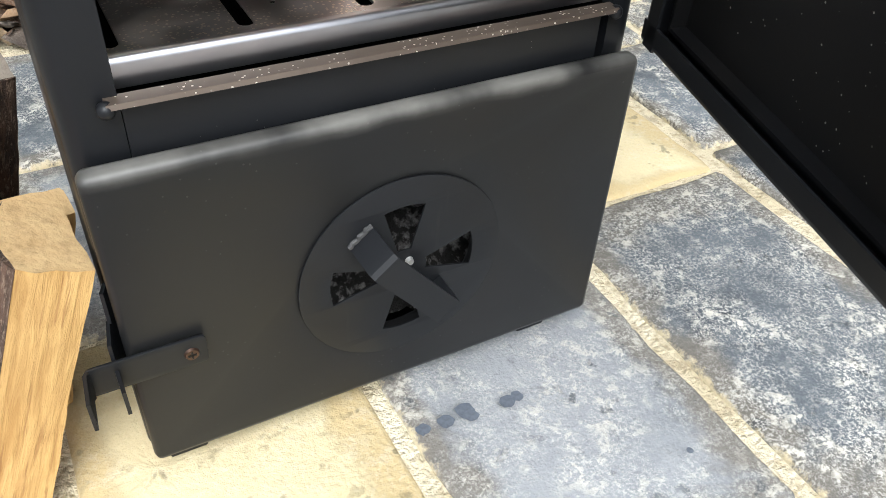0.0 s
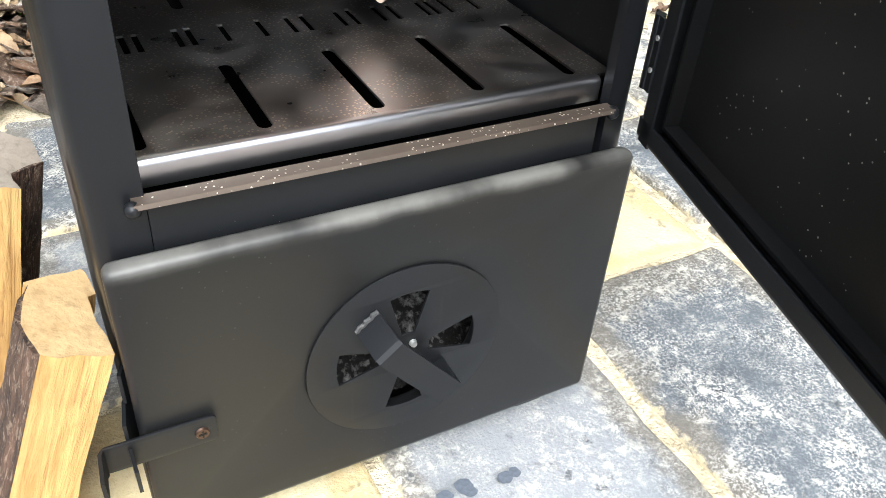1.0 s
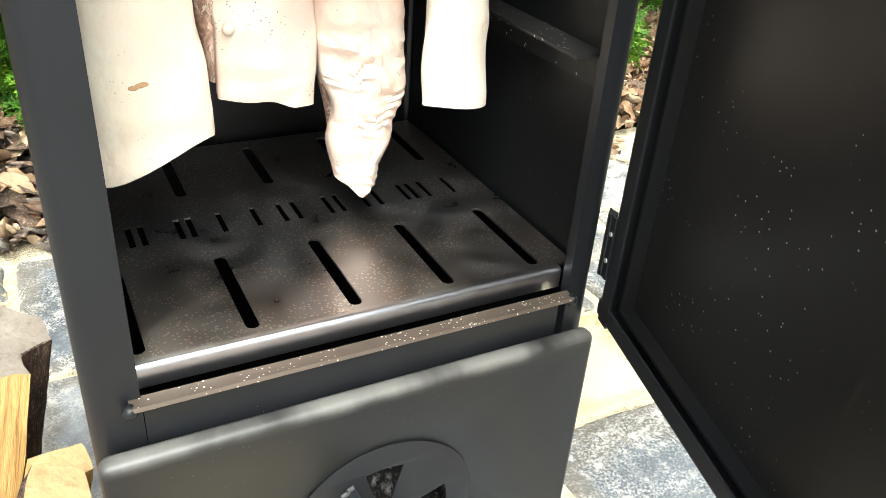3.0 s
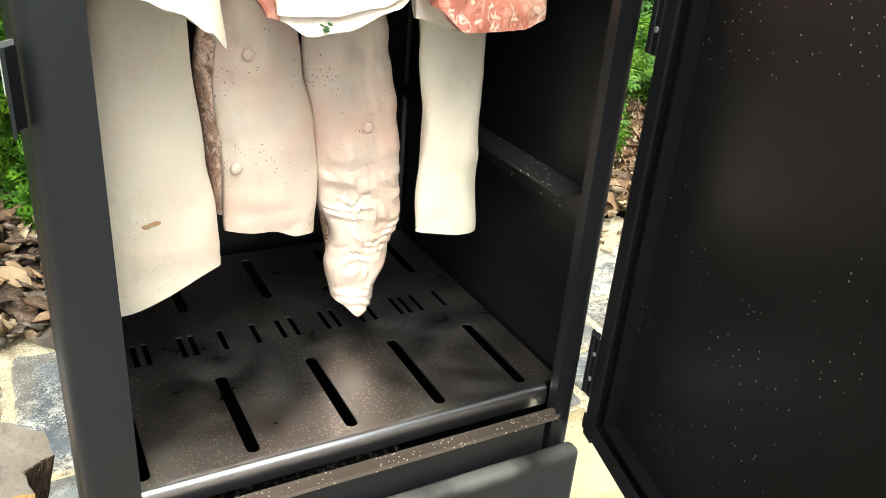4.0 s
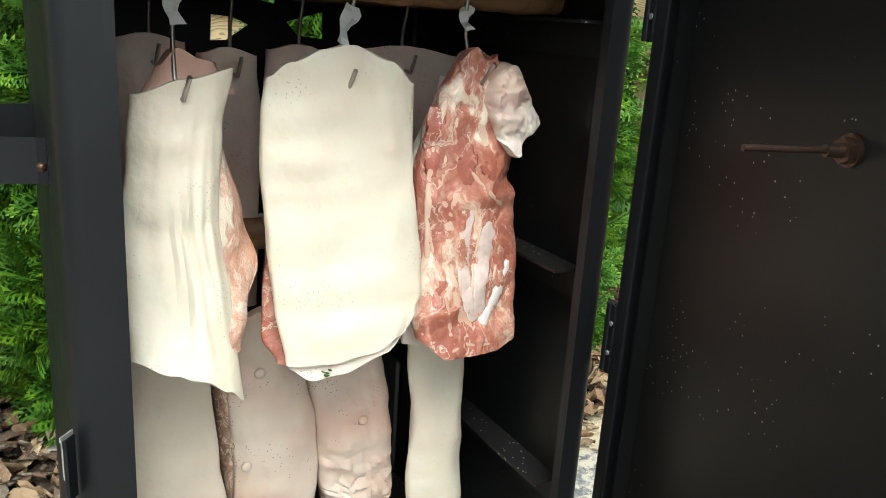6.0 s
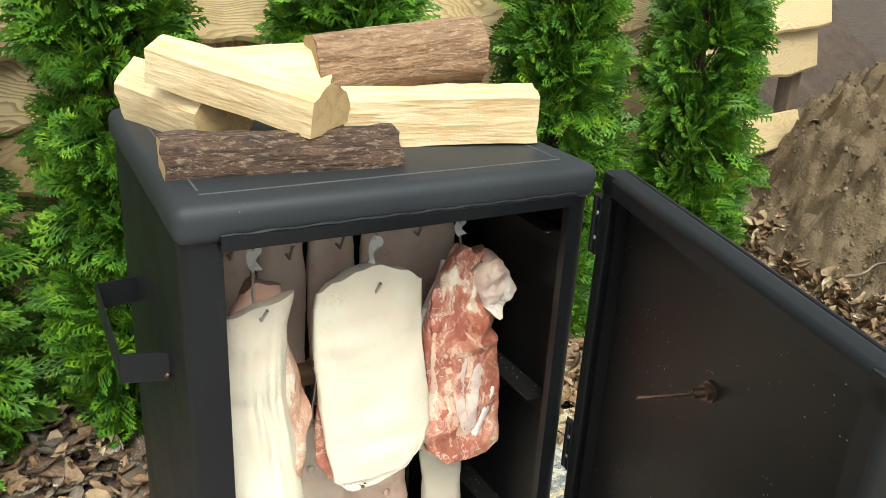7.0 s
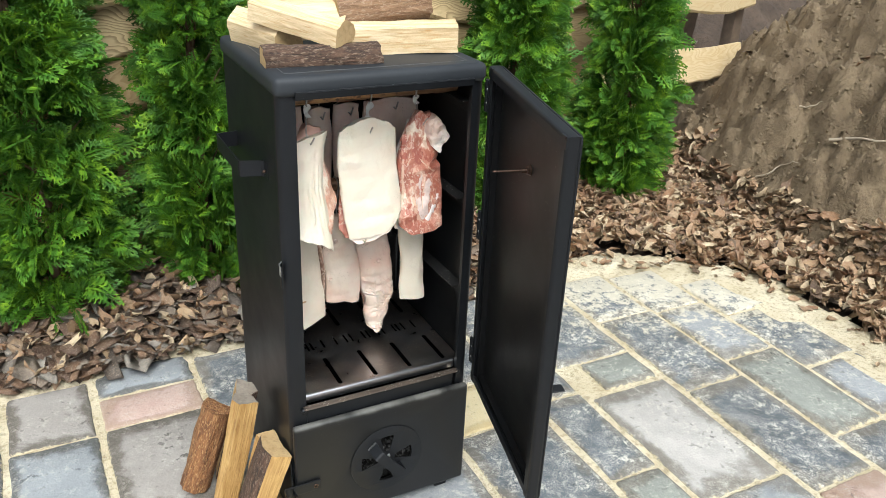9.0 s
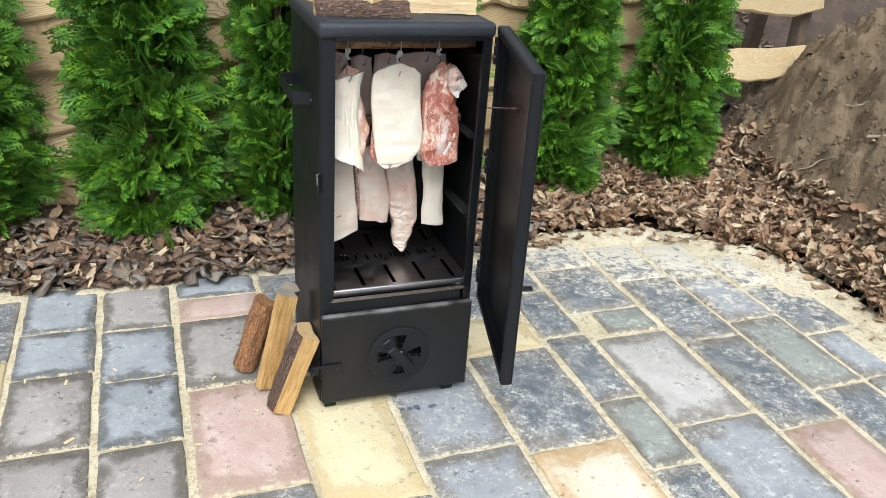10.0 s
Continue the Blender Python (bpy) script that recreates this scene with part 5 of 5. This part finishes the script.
paper_tag(0.077, 0.076, 0.914, -6, 0.026)
paper_tag(0.201, 0.076, 0.908, 20, 0.028)
paper_tag(0.292, 0.076, 0.912, -18, 0.019)

# lower row
m = meat("long flat slab of cream-coloured rind with a brown spot")
part("rind", slab([(0, 0.046), (0.5, 0.042), (1, 0.039)], [(0, 0.106), (0.25, 0.109), (0.6, 0.116), (0.78, 0.122), (1, 0.124)], [(0, 0.668), (1, 0.668)], [(0, 0.412), (1, 0.442)], 0.131, 0.020, 21.0, 0.0022, square=2.8), RIND, m)
part("fat", slab([(0, 0.050), (0.5, 0.046), (1, 0.044)], [(0, 0.101), (0.4, 0.106), (0.75, 0.116), (1, 0.118)], [(0, 0.662), (1, 0.662)], [(0, 0.417), (1, 0.447)], 0.140, 0.012, 22.0, 0.0016), FAT, m, "layer of white fat")
bm = bmesh.new()
for q in (-0.003, 0.0015, 0.004):
    bmesh.ops.create_icosphere(bm, subdivisions=2, radius=0.003, matrix=pose(0.072 + q, 0.1209, 0.487 + q * 0.3) @ Matrix.Diagonal((1.2, 0.12, 0.6, 1)))
part("brown_spot", bm, plain("dried_stain", (0.42, 0.25, 0.12), 0.6), m, smooth=180)
m = meat("peppered pinkish pork belly with rind and nipples")
part("rind", slab([(0, 0.136), (0.4, 0.127), (0.75, 0.131), (1, 0.130)], [(0, 0.188), (0.3, 0.197), (0.55, 0.208), (0.75, 0.211), (1, 0.208)], [(0, 0.652), (0.5, 0.660), (1, 0.654)], [(0, 0.462), (0.5, 0.457), (0.8, 0.449), (1, 0.448)], 0.153, 0.020, 24.0, 0.0036, square=2.7, rows=70, cols=90), RIND_PINK, m)
for x, z in ((0.153, 0.603), (0.141, 0.516)):
    bm = bmesh.new()
    bmesh.ops.create_icosphere(bm, subdivisions=2, radius=0.005, matrix=pose(x, 0.1415, z) @ Matrix.Diagonal((1, 0.55, 1, 1)))
    part("nipple", bm, RIND_PINK, m, smooth=180)
part("flesh", slab([(0, 0.124), (0.3, 0.117), (0.7, 0.121), (1, 0.130)], [(0, 0.166), (1, 0.191)], [(0, 0.638), (1, 0.638)], [(0, 0.472), (1, 0.456)], 0.164, 0.018, 25.0, 0.004), FLESH_DRY, m, "dry dark flesh side")
m = meat("wrinkled tapering pork piece with peppered rind")
part("rind", slab([(0, 0.203), (0.21, 0.200), (0.51, 0.210), (0.64, 0.215), (0.78, 0.227), (0.87, 0.222), (1, 0.228)], [(0, 0.266), (0.2, 0.272), (0.36, 0.279), (0.54, 0.285), (0.72, 0.287), (0.85, 0.277), (1, 0.266)], [(0, 0.656), (1, 0.656)], [(0, 0.377), (0.5, 0.362), (1, 0.372)], 0.160, 0.036, 28.0, 0.0048, 0.002, square=2.5, rows=130, cols=90, wrinkle=0.0034), RIND_PINK, m)
bm = bmesh.new()
bmesh.ops.create_icosphere(bm, subdivisions=2, radius=0.005, matrix=pose(0.250, 0.1415, 0.540) @ Matrix.Diagonal((1, 0.6, 1, 1)))
part("nipple", bm, RIND_PINK, m, smooth=180)
part("flesh", slab([(0, 0.208), (0.6, 0.216), (1, 0.230)], [(0, 0.262), (0.6, 0.278), (1, 0.258)], [(0, 0.65), (1, 0.65)], [(0, 0.400), (1, 0.400)], 0.178, 0.016, 29.0, 0.003), FLESH_DRY, m, "dark flesh at the back")
m = meat("narrow smooth strip of cream pork rind")
part("rind", slab([(0, 0.282), (0.3, 0.286), (0.6, 0.295), (0.85, 0.291), (1, 0.293)], [(0, 0.344), (0.5, 0.345), (0.75, 0.348), (1, 0.353)], [(0, 0.670), (1, 0.670)], [(0, 0.445), (1, 0.440)], 0.128, 0.020, 31.0, 0.0026, square=3.0, rows=60, cols=60), RIND, m)
part("fat", slab([(0, 0.286), (0.5, 0.297), (1, 0.297)], [(0, 0.340), (0.5, 0.341), (1, 0.348)], [(0, 0.664), (1, 0.664)], [(0, 0.447), (1, 0.444)], 0.136, 0.012, 33.0, 0.0015), FAT, m, "layer of white fat")
for x, z in ((0.076, 0.655), (0.158, 0.648), (0.236, 0.644), (0.314, 0.656)):
    hook(x, 0.152, 0.7242, z, stick=0.006)

# rear row
for (x0, x1, zt, zb, s) in ((0.050, 0.117, 0.878, 0.64, 41.0), (0.118, 0.177, 0.870, 0.65, 43.0), (0.178, 0.236, 0.874, 0.64, 47.0), (0.242, 0.368, 0.877, 0.70, 51.0)):
    m = meat("pork piece with dull rind hanging at the back")
    part("rind", slab([(0, x0 + 0.003), (0.25, x0), (1, x0 + 0.004)], [(0, x1 - 0.004), (0.25, x1), (1, x1 - 0.004)], [(0, zt - 0.006), (0.45, zt), (1, zt - 0.007)], [(0, zb), (1, zb - 0.01)], 0.218, 0.028, s, 0.004), RIND_BACK, m)
    part("flesh", slab([(0, x0 + 0.01), (1, x0 + 0.006)], [(0, x1 - 0.012), (1, x1 - 0.006)], [(0, zt - 0.02), (1, zt - 0.02)], [(0, zb), (1, zb)], 0.236, 0.014, s + 2, 0.003), FLESH_DRY, m, "dark flesh at the back")
    hook((x0 + x1) / 2, 0.215, 0.9225, zt - 0.022, stick=0.006)


# ---- firewood ----
def log(section, length, seed, wood, end, bark_edges, bark_mat, label, m, group):
    """A split log along its own x: a polygon section with rough faces, bark on the named sides."""
    top = thing("split_log", label, "firewood", m, group)
    n, k = 16, 4
    bm = bmesh.new()
    loop = []
    for a, b in zip(section, section[1:] + section[:1]):
        loop += [(lerp(a[0], b[0], q / k), lerp(a[1], b[1], q / k)) for q in range(k)]
    rings = []
    for i in range(n + 1):
        x = length * (i / n - 0.5)
        grow = 1 + 0.05 * noise.noise((x * 9, seed, 0))
        ring = []
        for y, z in loop:
            r = 0.0022 * noise.noise((x * 12, y * 70 + seed, z * 70)) + 0.0012 * noise.noise((x * 60, y * 160 + seed, z * 160))
            q = Vector((y, z)) * (grow + r / max(0.008, Vector((y, z)).length))
            ring.append(bm.verts.new((x + (0.004 * noise.noise((y * 60, z * 60, seed)) if i in (0, n) else 0), q.x + 0.004 * noise.noise((x * 5, seed, 7)), q.y + 0.004 * noise.noise((x * 5, seed, 2)))))
        rings.append(ring)
    count = len(loop)
    for a, b in zip(rings, rings[1:]):
        for j in range(count):
            bm.faces.new((a[j], a[(j + 1) % count], b[(j + 1) % count], b[j]))
    for ring, flip in ((rings[0], True), (rings[-1], False)):
        f = bm.faces.new(ring[::-1] if flip else ring)
        f.material_index = 1
    coords = [[v.co.copy() for v in r] for r in rings]
    part("wood", bm, (wood, end), top, smooth=45)
    if bark_edges:
        bm = bmesh.new()
        cols = [j for e in bark_edges for j in range(e * k, e * k + k)]
        cols = cols + [(cols[-1] + 1) % count]
        lo, hi = [], []
        for i, r in enumerate(coords):
            lo.append([bm.verts.new(r[j] * 1.0) for j in cols])
            line = []
            for q, j in enumerate(cols):
                p = r[j].copy()
                o = Vector((0, p.y, p.z)).normalized()
                edge = 0.3 if q in (0, len(cols) - 1) else 1
                line.append(bm.verts.new(p + o * edge * (0.0030 + 0.0022 * noise.noise((p.x * 45, p.y * 150, p.z * 150 + seed)) + 0.0015 * noise.noise((p.x * 130, p.y * 300, p.z * 300)))))
            hi.append(line)
        w = len(cols)
        for i in range(n):
            for q in range(w - 1):
                bm.faces.new((hi[i][q], hi[i][q + 1], hi[i + 1][q + 1], hi[i + 1][q]))
                bm.faces.new((lo[i][q + 1], lo[i][q], lo[i + 1][q], lo[i + 1][q + 1]))
            for q in (0, w - 1):
                bm.faces.new((lo[i][q], hi[i][q], hi[i + 1][q], lo[i + 1][q]))
        for i in (0, n):
            for q in range(w - 1):
                bm.faces.new((lo[i][q], lo[i][q + 1], hi[i][q + 1], hi[i][q]))
        part("bark", bm, bark_mat, top, "rough bark", smooth=50)
    return top


def between(a, b, roll=0.0):
    """The pose of a log whose ends are at a and b."""
    a, b = Vector(a), Vector(b)
    d = (b - a).normalized()
    return Matrix.Translation((a + b) / 2) @ d.to_track_quat("X", "Z").to_matrix().to_4x4() @ pose(0, 0, 0, roll, 0, 0)


def span(a, b):
    return (Vector(b) - Vector(a)).length


wedge = [(-0.026, -0.020), (0.024, -0.022), (0.028, 0.006), (0.004, 0.026), (-0.022, 0.014)]
quarter = [(-0.028, -0.022), (0.030, -0.020), (0.026, 0.012), (0.0, 0.026), (-0.026, 0.014)]
halfr = [(-0.024, -0.018), (0.024, -0.018), (0.022, 0.004), (0.010, 0.017), (-0.010, 0.017), (-0.022, 0.004)]
PILE = "firewood on the smoker"
grow = lambda s, k: [(y * k, z * k) for y, z in s]
LID = TOP - 0.001
a, b = (0.006, 0.088, LID + 0.0155), (0.214, 0.070, LID + 0.0155)
log(grow(halfr, 0.86), span(a, b), 1.0, WOOD_PALE, END_PALE, (1, 2, 3, 4, 5), BARK_DARK, "small round log with dark scaly bark lying on the lid", between(a, b), PILE)
a, b = (0.190, 0.150, LID + 0.028), (0.384, 0.100, LID + 0.030)
log([(-0.026, -0.027), (0.026, -0.028), (0.030, 0.010), (0.002, 0.030), (-0.028, 0.020)], span(a, b), 2.0, WOOD_PALE, END_PALE, (), None, "pale split log with a knot lying on the lid", between(a, b), PILE)
a, b = (0.026, 0.312, LID + 0.032), (0.082, 0.182, LID + 0.026)
log(grow(wedge, 1.25), span(a, b), 3.0, WOOD_PALE, END_PALE, (), None, "pale split log lying on the rear of the lid", between(a, b, 20), PILE)
a, b = (0.040, 0.230, LID + 0.074), (0.148, 0.066, LID + 0.052)
log(grow(quarter, 0.92), span(a, b), 4.0, WOOD_PALE, END_PALE, (), None, "pale split log lying across the other logs", between(a, b, 5), PILE)
a, b = (0.190, 0.255, LID + 0.024), (0.380, 0.232, LID + 0.030)
log(grow(wedge, 1.1), span(a, b), 5.0, WOOD_PALE, END_PALE, (), None, "pale split log half hidden under a barked one", between(a, b, 30), PILE)
a, b = (0.060, 0.250, LID + 0.048), (0.196, 0.182, LID + 0.064)
log([(-0.042, -0.018), (0.038, -0.020), (0.042, 0.004), (0.010, 0.022), (-0.038, 0.018)], span(a, b), 7.0, WOOD_PALE, END_PALE, (), None, "broad pale split log wedged in the middle of the pile", between(a, b, 35), PILE)
a, b = (0.176, 0.190, LID + 0.074), (0.356, 0.172, LID + 0.092)
log([(-0.036, -0.020), (0.030, -0.022), (0.034, 0.000), (0.018, 0.024), (-0.012, 0.030), (-0.034, 0.010)], span(a, b), 6.0, WOOD_PALE, END_PALE, (3, 4, 5), BARK_PALE, "split log with smooth tan bark lying on top of the pile", between(a, b, 48), PILE)

STACK = "firewood leaning on the smoker"
a, b = (-0.104, 0.030, 0.016), (-0.030, 0.036, 0.206)
log(grow([(-0.036, -0.021), (0.034, -0.019), (0.036, 0.013), (0.0, 0.023), (-0.033, 0.019)], 1.12), 0.224, 11.0, WOOD_GOLD, END_PALE, (2, 3), BARK_DARK, "golden split log with dark bark strip leaning on the smoker", between(a, b), STACK)
a, b = (-0.124, 0.124, 0.016), (-0.062, 0.138, 0.268)
log([(-0.022, -0.024), (0.020, -0.022), (0.024, 0.010), (0.004, 0.024), (-0.022, 0.020)], 0.275, 12.0, WOOD_GOLD, END_GREY, (), None, "tall golden split log with weathered end leaning on the smoker", between(a, b), STACK)
a, b = (-0.168, 0.215, 0.020), (-0.108, 0.205, 0.216)
log(grow(halfr, 1.25), 0.215, 13.0, WOOD_GOLD, BARK, (1, 2, 3, 4, 5), BARK, "short round log with flaking red-brown bark", between(a, b, 60), STACK)
a, b = (-0.092, 0.235, 0.018), (-0.040, 0.200, 0.252)
log(wedge, 0.250, 14.0, WOOD_GOLD, END_GREY, (1, 2), BARK_DARK, "split log with dark bark standing behind the others", between(a, b, 200), STACK)
a, b = (-0.066, 0.096, 0.018), (-0.026, 0.088, 0.195)
log(grow(wedge, 0.85), 0.195, 15.0, WOOD_GOLD, END_PALE, (), None, "pale split log standing close to the smoker wall", between(a, b, 120), STACK)

# ---- pavers ----
cols = [
    ((-1.19, -0.988), [(0.80, STEELY), (0.50, SLATE), (0.15, TAUPE), (-0.2, STEELY), (-0.5, PINK), (-0.8, SLATE), (-1.2, None)]),
    ((-0.978, -0.772), [(0.80, SLATE), (0.41, CREAM), (0.06, TAUPE), (-0.25, STEELY), (-0.55, SLATE), (-0.85, TAUPE), (-1.2, None)]),
    ((-0.760, -0.553), [(0.81, STEELY), (0.545, STEELY), (0.315, TAUPE), (-0.005, TAUPE), (-0.36, STEELY), (-0.7, SLATE), (-1.1, None)]),
    ((-0.540, -0.340), [(0.80, TAUPE), (0.515, STEELY), (0.25, STEELY), (-0.03, TAUPE), (-0.36, PINK), (-0.75, STEELY), (-1.1, None)]),
    ((-0.325, -0.072), [(0.80, STEELY), (0.665, PINK), (0.524, TAUPE), (0.165, PINK), (-0.262, SLATE), (-0.6, STEELY), (-0.95, None)]),
    ((-0.060, 0.180), [(0.775, SLATE), (0.465, ASH), (0.16, CREAM), (-0.370, SLATE), (-0.72, PALE), (-1.1, None)]),
    ((0.193, 0.448), [(0.70, ASH), (0.40, SLATE), (0.12, ASH), (-0.255, ASH), (-0.62, PINK), (-1.0, None)]),
    ((0.463, 0.716), [(0.70, SLATE), (0.33, CREAM), (0.137, SLATE), (-0.306, OCHRE), (-0.70, ASH), (-1.1, None)]),
    ((0.732, 0.868), [(0.78, SLATE), (0.455, SLATE), (0.175, SLATE), (-0.158, GREEN), (-0.437, SLATE), (-0.80, PALE), (-1.1, None)]),
    ((0.884, 1.142), [(0.78, SLATE), (0.598, SLATE), (0.291, GREEN), (0.137, PALE), (-0.306, ASH), (-0.75, SLATE), (-1.1, None)]),
    ((1.158, 1.366), [(0.74, SLATE), (0.46, SLATE), (0.050, SLATE), (-0.391, PINK), (-0.82, ASH), (-1.1, None)]),
    ((1.380, 1.570), [(0.70, SLATE), (0.436, ASH), (0.125, GREEN), (-0.262, SLATE), (-0.62, PALE), (-1.0, None)]),
    ((1.584, 1.800), [(0.56, SLATE), (0.33, SLATE), (0.00, ASH), (-0.255, ASH), (-0.60, SLATE), (-1.0, None)]),
]
# pavers added beside and, unseen, behind the walk, to reflect grey light onto the smoker
far_rnd = random.Random(31)
MIX = (SLATE, SLATE, ASH, STEELY, TAUPE, PALE, PINK)
for _, rows in cols:
    y = rows.pop()[0]
    while y > -3.4:
        rows.append((y, far_rnd.choice(MIX)))
        y -= far_rnd.uniform(0.26, 0.42)
    rows.append((max(y, -3.58), None))
for k in range(6):
    y, rows = 0.80, []
    while y > -3.4:
        rows.append((y, far_rnd.choice(MIX)))
        y -= far_rnd.uniform(0.26, 0.42)
    cols.append(((-1.425 - 0.215 * k, -1.220 - 0.215 * k), rows + [(-3.58, None)]))
paver_rnd = random.Random(12)


def paver(x0, x1, y0, y1, material):
    """One worn paver with uneven sides and a rounded arris."""
    hx, hy = (x1 - x0) / 2, (y1 - y0) / 2
    outline = []
    for (ax, ay), (bx, by) in (((-1, -1), (1, -1)), ((1, -1), (1, 1)), ((1, 1), (-1, 1)), ((-1, 1), (-1, -1))):
        for q in (0.018, 0.17, 0.34, 0.5, 0.66, 0.83, 0.982):
            j = paver_rnd.uniform(-0.003, 0.0022)
            outline.append((hx * lerp(ax, bx, q) + (j if ax == bx else 0), hy * lerp(ay, by, q) + (j if ay == by else 0)))
    bm = bmesh.new()
    lift = paver_rnd.uniform(-0.0015, 0.0025)
    tip = (paver_rnd.uniform(-0.006, 0.006), paver_rnd.uniform(-0.006, 0.006))
    rings = []
    for inset, z in ((0, -0.03), (0, -0.006), (0.002, -0.002), (0.007, 0.0)):
        rings.append([bm.verts.new((x - math.copysign(inset, x) * min(1, abs(x) / hx), y - math.copysign(inset, y) * min(1, abs(y) / hy), z + lift + x * tip[0] + y * tip[1])) for x, y in outline])
    n = len(outline)
    for a, b in zip(rings, rings[1:]):
        for j in range(n):
            bm.faces.new((a[j], a[(j + 1) % n], b[(j + 1) % n], b[j]))
    bm.faces.new(rings[-1])
    ob = part("paver", bm, material, pavement, smooth=50)
    ob.location = ((x0 + x1) / 2, (y0 + y1) / 2, 0)
    return ob


for (x0, x1), rows in cols:
    for (y1, material), (y0, _) in zip(rows, rows[1:]):
        g = 0.0045
        if material is GREEN and y1 == 0.291:
            paver(0.952, 1.130, y0 + 0.016, y1 - 0.008, material)
        else:
            paver(x0 + paver_rnd.uniform(0, 0.004), x1 - paver_rnd.uniform(0, 0.004), y0 + g, y1 - g, material)

# splinters of wood on the paving
rnd = random.Random(8)
for x, y in ((-0.31, -0.07), (-0.50, 0.30), (-0.44, -0.16), (-0.60, 0.02), (-0.62, 0.27), (-0.72, 0.30), (-0.16, 0.03), (-0.25, 0.20)):
    bm = bmesh.new()
    r = rnd.uniform(0.006, 0.013)
    box(bm, -r, r, -r * 0.35, r * 0.35, 0, 0.003, 0.001, 1)
    solo("wood_splinter", bm, WOOD_PALE, "small pale splinter of wood lying on the paving", "wood splinter", "splinters on the paving", m=pose(x, y, 0.0025, 0, 0, rnd.uniform(0, 180)))

# drops of damp on one paver
DROPS = ((0.203, -0.062, 0.006), (0.224, -0.063, 0.007), (0.244, -0.061, 0.0085), (0.246, -0.068, 0.006), (0.281, -0.068, 0.007), (0.291, -0.067, 0.006), (0.390, -0.178, 0.003))
DAMP = plain("damp_stone", (0.105, 0.12, 0.145), 0.6, 0, 0.6, 260)
for k, (x, y, s) in enumerate(DROPS):
    bm = bmesh.new()
    bmesh.ops.create_circle(bm, cap_ends=True, segments=14, radius=s)
    for v in bm.verts:
        v.co *= 1 + 0.3 * noise.noise(v.co * 260 + Vector((x * 9, y, 0)))
    solo("damp_spot", bm, DAMP, "small dark damp spot on a grey paver", "stain", "damp spots on the paving", m=pose(x, y, 0.0036 + 0.0004 * k))
